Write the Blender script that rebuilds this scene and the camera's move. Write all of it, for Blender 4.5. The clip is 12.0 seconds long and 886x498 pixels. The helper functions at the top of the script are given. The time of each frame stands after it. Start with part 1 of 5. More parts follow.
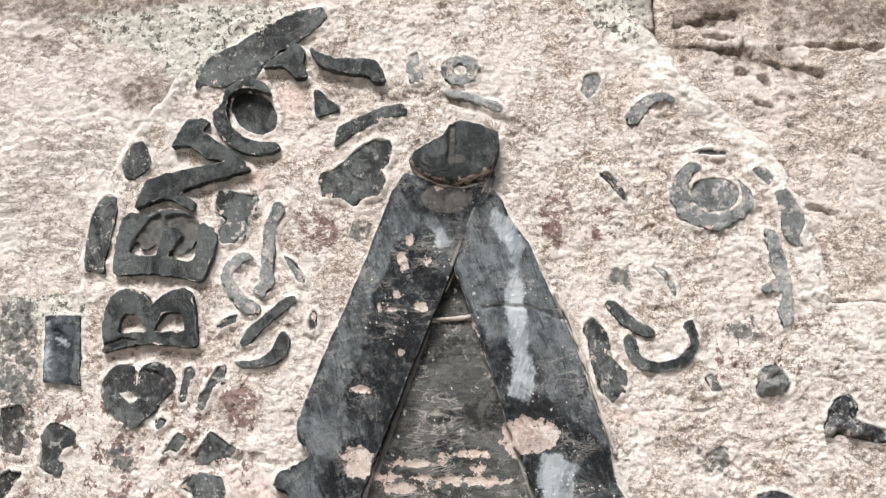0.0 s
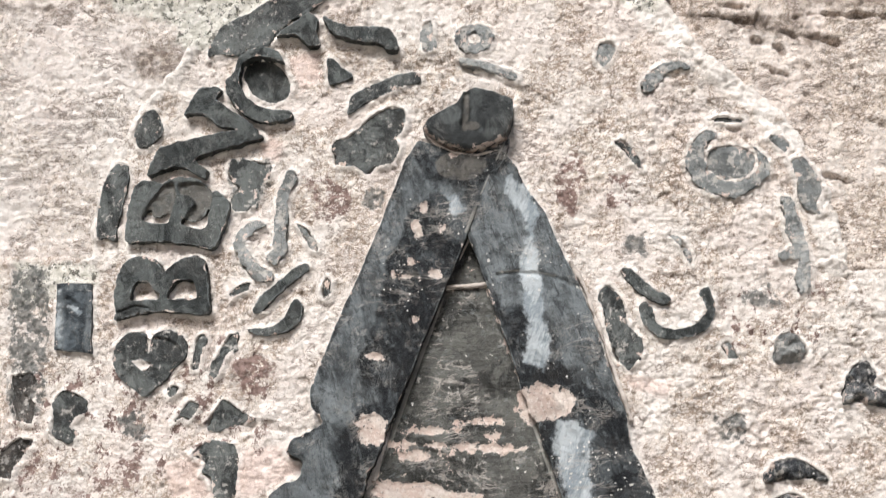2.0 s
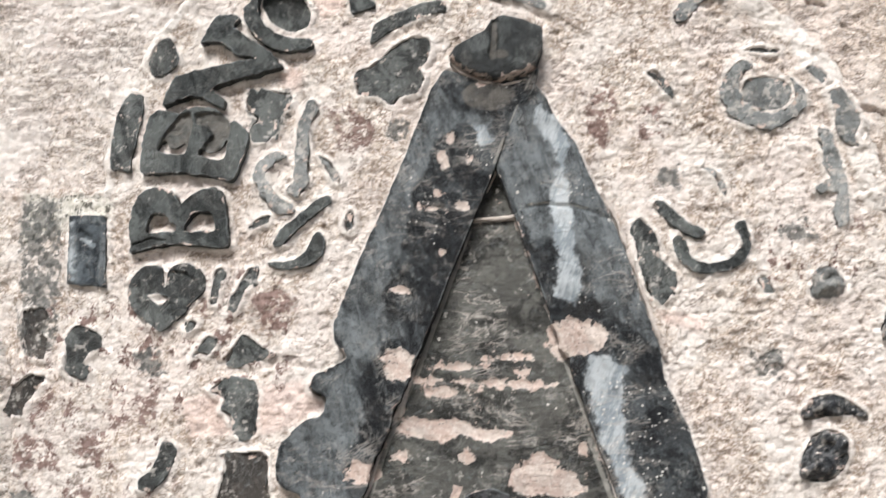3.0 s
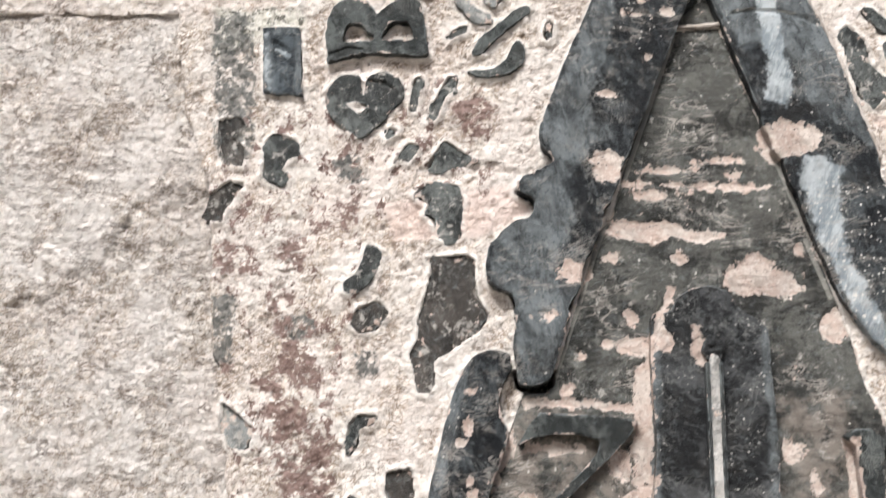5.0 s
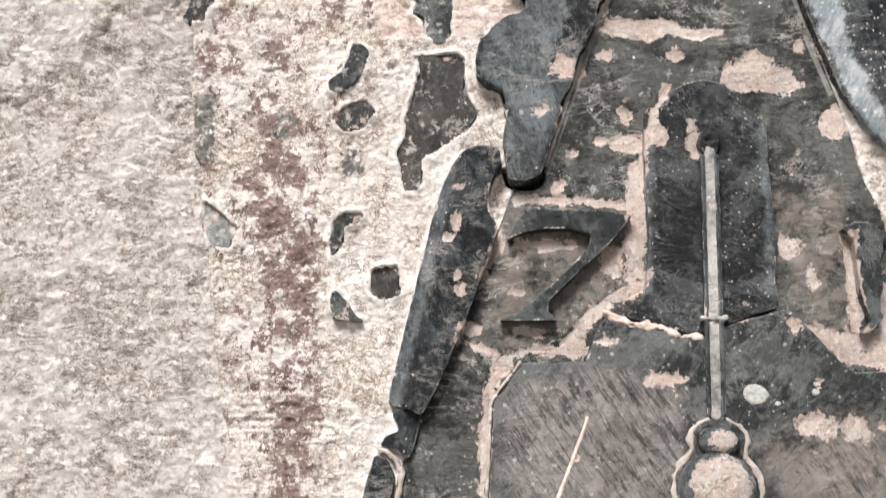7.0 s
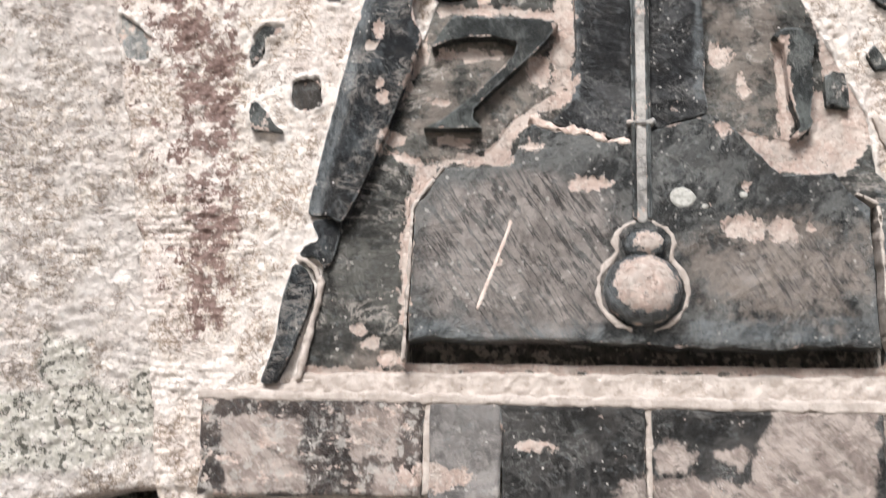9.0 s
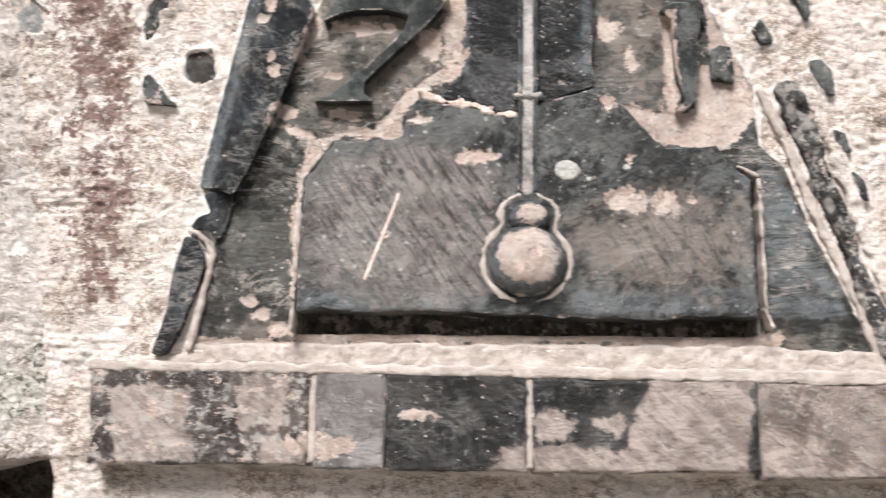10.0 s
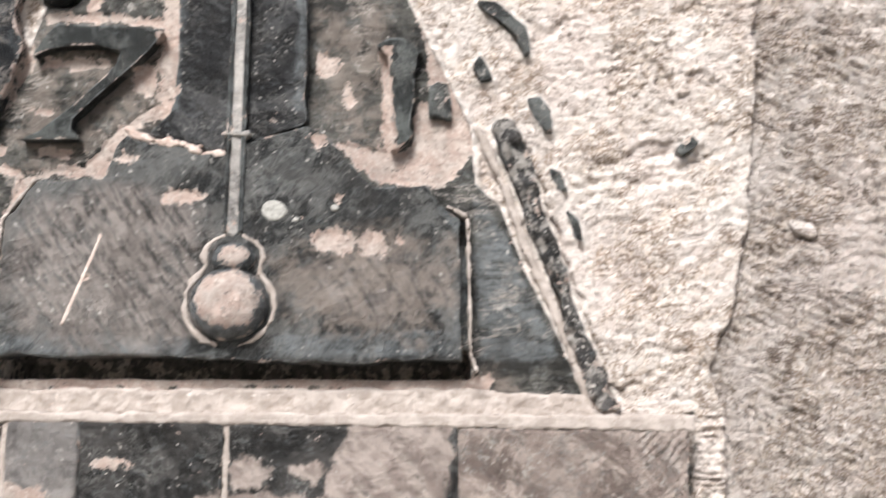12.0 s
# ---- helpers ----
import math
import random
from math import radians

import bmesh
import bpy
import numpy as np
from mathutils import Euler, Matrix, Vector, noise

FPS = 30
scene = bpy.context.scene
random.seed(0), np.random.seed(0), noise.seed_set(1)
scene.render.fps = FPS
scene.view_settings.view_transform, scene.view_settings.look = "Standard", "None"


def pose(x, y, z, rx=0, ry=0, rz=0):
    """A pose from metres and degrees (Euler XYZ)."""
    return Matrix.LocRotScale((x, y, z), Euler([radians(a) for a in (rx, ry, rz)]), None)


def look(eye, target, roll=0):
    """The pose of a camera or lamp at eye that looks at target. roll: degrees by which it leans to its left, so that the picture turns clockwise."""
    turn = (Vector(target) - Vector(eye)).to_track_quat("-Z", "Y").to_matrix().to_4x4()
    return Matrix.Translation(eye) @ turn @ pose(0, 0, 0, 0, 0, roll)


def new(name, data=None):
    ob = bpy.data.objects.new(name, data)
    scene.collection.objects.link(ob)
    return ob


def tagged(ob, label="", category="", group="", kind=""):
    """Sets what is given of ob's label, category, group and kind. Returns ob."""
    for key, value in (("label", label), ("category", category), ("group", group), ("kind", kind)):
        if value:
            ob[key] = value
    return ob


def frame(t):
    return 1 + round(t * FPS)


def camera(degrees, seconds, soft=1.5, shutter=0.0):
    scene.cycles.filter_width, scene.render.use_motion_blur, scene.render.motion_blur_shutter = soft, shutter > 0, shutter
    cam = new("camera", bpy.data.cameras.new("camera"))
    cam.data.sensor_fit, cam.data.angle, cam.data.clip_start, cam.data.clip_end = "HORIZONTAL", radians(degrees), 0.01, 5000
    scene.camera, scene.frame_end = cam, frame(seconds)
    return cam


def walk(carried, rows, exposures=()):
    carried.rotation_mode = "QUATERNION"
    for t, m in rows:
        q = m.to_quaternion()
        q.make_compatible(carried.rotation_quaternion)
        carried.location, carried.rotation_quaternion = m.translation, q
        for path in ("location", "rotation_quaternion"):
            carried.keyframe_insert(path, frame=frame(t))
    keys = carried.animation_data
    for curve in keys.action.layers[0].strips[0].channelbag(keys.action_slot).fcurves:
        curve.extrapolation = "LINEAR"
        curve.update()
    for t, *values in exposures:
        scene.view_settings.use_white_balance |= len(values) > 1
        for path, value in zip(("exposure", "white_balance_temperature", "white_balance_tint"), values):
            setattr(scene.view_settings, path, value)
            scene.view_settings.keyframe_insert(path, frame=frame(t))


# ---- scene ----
cam = camera(44.0, 12.0, soft=1.1, shutter=0.6)
PATH = [
    (0, (0.096, -1.521, 1.382), (-0.044, 0.414, 1.868), 1.2),
    (0.5, (0.08, -1.531, 1.392), (-0.046, 0.403, 1.886), 1.1),
    (1, (0.085, -1.53, 1.389), (-0.049, 0.402, 1.887), 1.2),
    (1.5, (0.085, -1.524, 1.367), (-0.045, 0.408, 1.871), 1.1),
    (2, (0.077, -1.5, 1.332), (-0.065, 0.432, 1.827), 1.3),
    (2.5, (0.065, -1.477, 1.316), (-0.073, 0.461, 1.79), 1.3),
    (2.7, (0.051, -1.46, 1.299), (-0.078, 0.479, 1.771), 1.3),
    (4.3, (-0.162, -1.392, 1.111), (-0.267, 0.548, 1.583), 1.5),
    (4.5, (-0.185, -1.386, 1.078), (-0.302, 0.551, 1.564), 1.6),
    (5, (-0.235, -1.367, 1.006), (-0.373, 0.568, 1.495), 1.7),
    (5.5, (-0.243, -1.347, 0.942), (-0.391, 0.585, 1.436), 2.0),
    (6, (-0.24, -1.318, 0.886), (-0.378, 0.622, 1.352), 1.9),
    (6.5, (-0.227, -1.303, 0.865), (-0.367, 0.645, 1.297), 2.0),
    (7, (-0.218, -1.283, 0.818), (-0.357, 0.667, 1.236), 2.0),
    (7.2, (-0.222, -1.274, 0.798), (-0.349, 0.677, 1.217), 2.0),
    (8.8, (-0.159, -1.199, 0.611), (-0.259, 0.749, 1.052), 1.9),
    (9, (-0.155, -1.203, 0.622), (-0.249, 0.754, 1.024), 1.8),
    (9.5, (-0.125, -1.208, 0.618), (-0.203, 0.757, 0.985), 1.7),
    (10, (-0.05, -1.218, 0.629), (-0.11, 0.752, 0.97), 1.5),
    (10.5, (0.024, -1.22, 0.634), (-0.013, 0.753, 0.961), 1.4),
    (11, (0.103, -1.21, 0.637), (0.091, 0.764, 0.958), 1.3),
    (11.5, (0.16, -1.194, 0.64), (0.171, 0.777, 0.977), 1.2),
    (12, (0.232, -1.2, 0.682), (0.238, 0.77, 1.028), 1.0),
]
walk(cam, [(t, look(eye, target, roll)) for t, eye, target, roll in PATH], exposures=[(0.0, 0.40, 6350, 8.5), (2.7, 0.45, 6350, 8.5), (5.5, 0.50, 6350, 8.5), (8.0, 0.51, 6350, 9.5), (10.5, 0.57, 6400, 10.5), (12.0, 0.55, 6400, 10.5)])

# ---- light: a bright overcast sky, a wide soft sun high in front of the wall ----
world = bpy.data.worlds.new("sky")
scene.world = world
world.use_nodes = True
wn = world.node_tree
sky = wn.nodes.new("ShaderNodeTexSky")
sky.sky_type, sky.sun_disc = "NISHITA", False
sky.sun_elevation, sky.sun_rotation = radians(45), radians(195)
sky.air_density, sky.dust_density, sky.ozone_density = 1.0, 3.0, 1.0
wn.links.new(sky.outputs[0], wn.nodes["Background"].inputs[0])
wn.nodes["Background"].inputs[1].default_value = 0.07
sun = new("sun", bpy.data.lights.new("sun", "SUN"))
sun.data.energy, sun.data.angle, sun.data.color = 4.8, radians(22), (1.0, 0.985, 0.965)
sun.matrix_world = look((-0.8, -3.0, 3.1), (0, 0, 0))


# ---- materials ----
def graph(name):
    m = bpy.data.materials.new(name)
    m.use_nodes = True
    return m, m.node_tree.nodes, m.node_tree.links, m.node_tree.nodes["Principled BSDF"]


class Nodes:
    """Short names for the nodes of one material."""

    def __init__(self, name):
        self.m, self.n, self.l, self.bsdf = graph(name)
        self.pos = self.n.new("ShaderNodeNewGeometry").outputs["Position"]

    def put(self, socket, value):
        if isinstance(value, bpy.types.NodeSocket):
            self.l.new(value, socket)
        else:
            socket.default_value = (*value, 1) if isinstance(value, tuple) and len(value) == 3 and socket.type == "RGBA" else value

    def turned(self, scale, angle=0.0):
        r, k = self.n.new("ShaderNodeMapping"), self.n.new("ShaderNodeMapping")
        self.l.new(self.pos, r.inputs[0])
        r.inputs["Rotation"].default_value = (0, radians(angle), 0)
        self.l.new(r.outputs[0], k.inputs[0])
        k.inputs["Scale"].default_value = scale
        return k.outputs[0]

    def noise(self, scale, detail=4.0, rough=0.6, vector=None, distort=0.0):
        k = self.n.new("ShaderNodeTexNoise")
        self.put(k.inputs["Vector"], vector or self.pos)
        k.inputs["Scale"].default_value, k.inputs["Detail"].default_value = scale, detail
        k.inputs["Roughness"].default_value, k.inputs["Distortion"].default_value = rough, distort
        return k.outputs[0]

    def cells(self, scale, out="Distance", vector=None):
        k = self.n.new("ShaderNodeTexVoronoi")
        self.put(k.inputs["Vector"], vector or self.pos)
        k.inputs["Scale"].default_value = scale
        return k.outputs[out]

    def crackle(self, scale, wobble=0.02, vector=None):
        """Distance to the edges of crooked cells: a network of cracks."""
        n = self.n.new("ShaderNodeTexNoise")
        self.put(n.inputs["Vector"], vector or self.pos)
        n.inputs["Scale"].default_value, n.inputs["Detail"].default_value = scale * 0.9, 3
        off = self.n.new("ShaderNodeVectorMath")
        off.operation = "MULTIPLY_ADD"
        self.l.new(n.outputs["Color"], off.inputs[0])
        off.inputs[1].default_value = (wobble, wobble, wobble)
        self.put(off.inputs[2], vector or self.pos)
        k = self.n.new("ShaderNodeTexVoronoi")
        k.feature = "DISTANCE_TO_EDGE"
        k.inputs["Scale"].default_value = scale
        self.l.new(off.outputs[0], k.inputs["Vector"])
        return k.outputs["Distance"]

    def warped(self, scale, amount, vector=None):
        """Places pushed about by a noise, to make cells crooked."""
        n = self.n.new("ShaderNodeTexNoise")
        self.put(n.inputs["Vector"], vector or self.pos)
        n.inputs["Scale"].default_value, n.inputs["Detail"].default_value = scale, 3
        off = self.n.new("ShaderNodeVectorMath")
        off.operation = "MULTIPLY_ADD"
        self.l.new(n.outputs["Color"], off.inputs[0])
        off.inputs[1].default_value = (amount, amount, amount)
        self.put(off.inputs[2], vector or self.pos)
        return off.outputs[0]

    def step(self, value, a, b, lo=0.0, hi=1.0):
        k = self.n.new("ShaderNodeMapRange")
        k.interpolation_type = "SMOOTHSTEP"
        for i, v in enumerate((value, a, b, lo, hi)):
            self.put(k.inputs[i], v)
        return k.outputs[0]

    def math(self, op, a, b=0.0):
        k = self.n.new("ShaderNodeMath")
        k.operation = op
        self.put(k.inputs[0], a)
        self.put(k.inputs[1], b)
        return k.outputs[0]

    def mix(self, f, a, b, mode="MIX"):
        k = self.n.new("ShaderNodeMix")
        k.data_type, k.blend_type = "RGBA", mode
        self.put(k.inputs[0], f)
        self.put(k.inputs[6], a)
        self.put(k.inputs[7], b)
        return k.outputs[2]

    def attr(self, name):
        k = self.n.new("ShaderNodeAttribute")
        k.attribute_name = name
        return k.outputs["Fac"]

    def near(self, name, wobble=0.004, scale=160.0, soft=0.0008):
        """1 inside the marked patches, with a ragged crisp edge."""
        w = self.math("MULTIPLY_ADD", self.noise(scale, 7, 0.72), 2 * wobble)
        w.node.inputs[2].default_value = -wobble
        return self.step(self.math("ADD", self.attr(name), w), soft, -soft)

    def bump(self, height, strength, distance, base=None):
        k = self.n.new("ShaderNodeBump")
        k.inputs["Strength"].default_value, k.inputs["Distance"].default_value = strength, distance
        self.put(k.inputs["Height"], height)
        if base:
            self.l.new(base, k.inputs["Normal"])
        return k.outputs[0]

    def done(self, color, rough, normal, spec=0.4):
        self.put(self.bsdf.inputs["Base Color"], color)
        self.put(self.bsdf.inputs["Roughness"], rough)
        self.put(self.bsdf.inputs["Specular IOR Level"], spec)
        self.l.new(normal, self.bsdf.inputs["Normal"])
        return self.m


CREAM, PINK, GREY = (0.795, 0.735, 0.69), (0.775, 0.67, 0.625), (0.60, 0.54, 0.50)
PURPLE = (0.13, 0.08, 0.068)


def stone_colour(g, dirt=0.5, green=0.0, cream=CREAM, pink=PINK, grey=GREY, crumb=0.3, blotch=1.0):
    """Weathered pale sandstone: cream and pink zones, crumbly ochre zones, crisp dark grains and crevices."""
    big = g.step(g.noise(6, 6, 0.65), 0.42, 0.62)
    c = g.mix(g.math("MULTIPLY", big, 0.6), cream, pink)
    tone = g.step(g.noise(30, 7, 0.75), 0.46, 0.58)
    c = g.mix(g.math("MULTIPLY", tone, blotch * (0.08 + 0.3 * dirt)), c, grey)
    crusty = g.step(g.noise(9, 6, 0.7, g.turned((1, 1, 1.3), 70)), 0.44 - 0.06 * dirt, 0.60 - 0.06 * dirt)
    ochre = g.math("MULTIPLY", crusty, g.step(g.noise(125, 6, 0.8), 0.49, 0.53))
    c = g.mix(g.math("MULTIPLY", ochre, min(1.0, 1.4 * blotch) * (0.3 + 0.4 * crumb)), c, (0.55, 0.455, 0.36))
    glint = g.step(g.noise(170, 4, 0.75, g.turned((1, 1, 1), 33)), 0.55, 0.58)
    c = g.mix(g.math("MULTIPLY", glint, 0.6 * blotch), c, (0.80, 0.755, 0.72))
    grain = g.math("MULTIPLY", g.step(crusty, 0.0, 1.0, 0.25, 1.0), g.step(g.noise(165, 5, 0.8, g.turned((0.8, 1, 1.15), 5)), 0.575, 0.60))
    c = g.mix(g.math("MULTIPLY", grain, 0.3 + 0.55 * blotch), c, (0.17, 0.125, 0.095))
    line = g.math("ABSOLUTE", g.math("SUBTRACT", g.noise(60, 5, 0.7, g.turned((0.7, 1, 1.3)), 0.7), 0.5))
    line = g.math("MULTIPLY", g.step(line, 0.040, 0.022), g.step(g.noise(26, 5, 0.7, g.turned((1, 1, 1), 50)), 0.54, 0.58))
    c = g.mix(g.math("MULTIPLY", line, 0.6 + 0.25 * dirt), c, (0.17, 0.125, 0.10))
    net = g.step(g.crackle(115, 0.02, g.turned((0.8, 1, 1.2), 8)), 0.12, 0.05)
    net = g.math("MULTIPLY", net, g.math("MULTIPLY", g.step(crusty, 0.0, 1.0, 0.3, 1.0), g.step(g.noise(60, 6, 0.75), 0.47, 0.51)))
    c = g.mix(g.math("MULTIPLY", net, crumb), c, (0.22, 0.155, 0.115))
    fine = g.math("MULTIPLY", g.step(g.crackle(200, 0.012, g.turned((0.85, 1, 1.15), 20)), 0.13, 0.05), g.math("MULTIPLY", crusty, g.step(g.noise(48, 5, 0.7, g.turned((1, 1, 1), 40)), 0.46, 0.52)))
    c = g.mix(g.math("MULTIPLY", fine, 0.75 * crumb), c, (0.27, 0.20, 0.15))
    vein = g.math("ABSOLUTE", g.math("SUBTRACT", g.noise(22, 8, 0.78, g.turned((0.4, 1, 1.6)), 0.8), 0.5))
    vein = g.math("MULTIPLY", g.step(vein, 0.030, 0.014), g.step(g.noise(13, 5, 0.7), 0.52, 0.56))
    c = g.mix(g.math("MULTIPLY", vein, (0.5 + 0.4 * dirt) * blotch), c, (0.15, 0.11, 0.09))
    if green:
        moss = g.step(g.noise(16, 8, 0.8), 0.60 - 0.15 * green, 0.68 - 0.15 * green)
        c = g.mix(g.math("MULTIPLY", moss, 0.75 * green), c, (0.34, 0.315, 0.26))
        crust = g.step(g.noise(75, 7, 0.8), 0.59 - 0.05 * green, 0.63 - 0.05 * green)
        c = g.mix(g.math("MULTIPLY", crust, 0.85 * green), c, (0.075, 0.065, 0.052))
    return c


def stone_normal(g, strength=1.0):
    a = g.bump(g.noise(330, 4, 0.75), 0.7 * strength, 0.002)
    a = g.bump(g.cells(230, "Color", g.warped(200, 0.012)), 0.7 * strength, 0.002, a)
    a = g.bump(g.cells(95, "Color", g.warped(110, 0.022, g.turned((0.75, 1, 1.2), 8))), 0.7 * strength, 0.0034, a)
    b = g.bump(g.noise(170, 5, 0.8), 0.8 * strength, 0.0036, a)
    line = g.math("ABSOLUTE", g.math("SUBTRACT", g.noise(60, 5, 0.7, g.turned((0.7, 1, 1.3)), 0.7), 0.5))
    d = g.bump(g.step(line, 0.01, 0.06), 0.8 * strength, 0.003, b)
    return g.bump(g.step(g.noise(70, 7, 0.78, g.turned((0.85, 1, 1.2)), 0.5), 0.44, 0.56), 0.45 * strength, 0.003, d)


def moss_over(g, c):
    zone = g.near("moss", 0.03, 30, 0.006)
    f = g.math("MULTIPLY", zone, g.step(g.noise(60, 6, 0.75), 0.36, 0.46))
    c = g.mix(g.math("MULTIPLY", f, 0.85), c, g.mix(g.step(g.noise(170, 4), 0.4, 0.6), (0.52, 0.495, 0.425), (0.70, 0.665, 0.605)))
    crust = g.math("MULTIPLY", zone, g.step(g.noise(90, 5, 0.75), 0.54, 0.565))
    return g.mix(g.math("MULTIPLY", crust, 0.85), c, (0.07, 0.068, 0.055))


def panel_material():
    g = Nodes("panel_stone")
    c = stone_colour(g, 0.35, 0.0, (0.69, 0.625, 0.575), (0.675, 0.572, 0.522), crumb=0.8, blotch=0.65)
    rose = g.near("pink", 0.014, 60, 0.006)
    c = g.mix(g.math("MULTIPLY", rose, 0.55), c, (0.70, 0.53, 0.47))
    fillet = g.math("MULTIPLY", g.step(g.attr("fillet"), 0.009, 0.002), g.step(g.noise(60, 5, 0.7), 0.38, 0.50))
    c = g.mix(g.math("MULTIPLY", fillet, 0.65), c, (0.79, 0.735, 0.685))
    c = moss_over(g, c)
    pur = g.near("purple", 0.03, 45, 0.004)
    pur = g.math("MULTIPLY", pur, g.math("MULTIPLY", g.step(g.noise(95, 6, 0.75, g.turned((0.6, 1, 1.2))), 0.41, 0.455), g.step(g.noise(30, 7, 0.78), 0.465, 0.50)))
    few = g.math("MULTIPLY", g.near("sparse", 0.03, 45, 0.01), g.step(g.noise(48, 8, 0.76, g.turned((1, 1, 0.8))), 0.56, 0.575))
    pur = g.math("MAXIMUM", pur, few)
    c = g.mix(g.math("MULTIPLY", pur, 0.96), c, g.mix(g.step(g.noise(120, 5, 0.7), 0.4, 0.62), PURPLE, (0.25, 0.17, 0.15)))
    # slate residue, and the shade coloured into the hollows
    res = g.near("residue_shade", 0.022, 60, 0.003)
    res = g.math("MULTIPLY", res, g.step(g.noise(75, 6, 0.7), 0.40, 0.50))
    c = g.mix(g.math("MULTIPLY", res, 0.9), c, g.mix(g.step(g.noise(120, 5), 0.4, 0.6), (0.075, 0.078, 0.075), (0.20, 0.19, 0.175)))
    return g.done(c, 0.92, stone_normal(g, 0.75), 0.25)


def block_material(name, dirt, green, cream=CREAM, pink=PINK, grey=GREY, strength=0.9, crumb=0.3):
    g = Nodes(name)
    c = stone_colour(g, dirt, green, cream, pink, grey, crumb)
    stain = g.math("MULTIPLY", g.near("stain", 0.05, 22, 0.012), g.step(g.noise(50, 6, 0.75), 0.36, 0.56, 0.4, 1.0))
    c = g.mix(g.math("MULTIPLY", stain, 0.85), c, g.mix(g.step(g.noise(80, 7, 0.78), 0.48, 0.57), (0.15, 0.11, 0.088), (0.41, 0.34, 0.285)))
    return g.done(moss_over(g, c), 0.93, stone_normal(g, strength), 0.25)


def mortar_colour(g):
    c = g.mix(g.step(g.noise(40, 4), 0.4, 0.65), (0.61, 0.468, 0.402), (0.665, 0.566, 0.503))
    c = g.mix(g.math("MULTIPLY", g.step(g.noise(230, 4), 0.48, 0.66), 0.8), c, (0.76, 0.67, 0.61))
    return g.mix(g.math("MULTIPLY", g.step(g.noise(150, 5, 0.7), 0.54, 0.64), 0.55), c, (0.30, 0.21, 0.165))


def slate_material(name, dark, light, tone=0.5, faded=0.0, brush=20.0, scars=0.0, veins=0.0, streak=1.0, specks=1.0, lost=1.0, gloss=0.0):
    """Cleft slate: streaked grain, dusty arrises, lichen specks, scars filled with mortar."""
    g = Nodes(name)
    grain = g.noise(110, 6, 0.75, g.turned((1, 1, 0.12), brush))
    cloud = g.noise(15, 8, 0.74, None, 0.5)
    zone = g.step(cloud, 0.50 - 0.16 * (tone - 0.5), 0.57 - 0.16 * (tone - 0.5))
    c = g.mix(g.math("MULTIPLY", zone, 0.8), dark, light)
    layer = g.noise(10, 9, 0.75, g.turned((1, 1, 0.7), brush), 0.6)
    c = g.mix(g.math("MULTIPLY", g.step(layer, 0.53, 0.55), 0.5), c, light)
    c = g.mix(g.math("MULTIPLY", g.step(layer, 0.46, 0.43), 0.7), c, dark)
    # grey-blue zones: pale slate, plus sheen coloured into edges and bob
    bloom_sheen = g.math("MULTIPLY", g.near("bloom_sheen", 0.014, 40, 0.004), g.step(g.noise(48, 8, 0.8, g.turned((1, 1, 0.45), brush)), 0.40, 0.58, 0.28, 1.0))
    c = g.mix(g.math("MULTIPLY", bloom_sheen, 0.88), c, (0.21, 0.228, 0.236))
    brown = g.step(g.noise(22, 6, 0.7), 0.50, 0.60)
    c = g.mix(g.math("MULTIPLY", brown, 0.3), c, (0.05, 0.044, 0.039))
    c = g.mix(g.math("MULTIPLY", g.step(grain, 0.56, 0.62), 0.45 * streak), c, light)
    c = g.mix(g.math("MULTIPLY", g.step(grain, 0.44, 0.39), 0.6 * streak), c, dark)
    fleck = g.step(g.noise(150, 5, 0.78, g.turned((1, 1, 0.6), brush)), 0.58, 0.61)
    c = g.mix(g.math("MULTIPLY", fleck, 0.05 + 0.25 * min(streak, 1)), c, (0.24, 0.26, 0.265))
    flakes = g.step(g.noise(55, 8, 0.8, g.turned((1, 1, 1.8), 12)), 0.595, 0.61)
    c = g.mix(g.math("MULTIPLY", flakes, 0.1 + 0.3 * min(streak, 1)), c, (0.22, 0.24, 0.245))
    hair = g.math("ABSOLUTE", g.math("SUBTRACT", g.noise(55, 5, 0.7, g.turned((1, 1, 0.7), brush), 0.6), 0.5))
    hair = g.math("MULTIPLY", g.step(hair, 0.022, 0.008), g.step(g.noise(18, 4), 0.46, 0.56))
    c = g.mix(g.math("MULTIPLY", hair, 0.2 + 0.3 * min(streak, 1)), c, (0.28, 0.275, 0.26))
    pock = g.step(g.noise(170, 5, 0.78), 0.575, 0.60)
    c = g.mix(g.math("MULTIPLY", pock, 0.55), c, dark)
    worn = g.near("wear", 0.05, 18, 0.02)
    scratch = g.step(g.noise(190, 5, 0.75, g.turned((1, 1, 0.16), 35), 0.6), 0.42, 0.52)
    c = g.mix(g.math("MULTIPLY", worn, g.math("ADD", g.math("MULTIPLY", scratch, 0.62), 0.16)), c, g.mix(g.step(g.noise(40, 5, 0.7), 0.4, 0.6), (0.27, 0.235, 0.215), (0.40, 0.35, 0.32)))
    film = g.math("MULTIPLY", g.near("film", 0.05, 30, 0.012), g.step(g.noise(38, 7, 0.75), 0.40, 0.56))
    c = g.mix(g.math("MULTIPLY", film, 0.6), c, (0.34, 0.285, 0.245))
    residue_shade = g.math("MULTIPLY", g.near("residue_shade", 0.004, 60, 0.001), g.step(g.noise(70, 6, 0.75), 0.36, 0.56, 0.3, 1.0))
    c = g.mix(g.math("MULTIPLY", residue_shade, 0.75), c, (0.165, 0.15, 0.132))
    edge = g.attr("edge")
    ragged = g.math("SUBTRACT", edge, g.math("MULTIPLY", g.step(g.noise(48, 6, 0.72), 0.54, 0.72), 0.005 + 0.04 * faded))
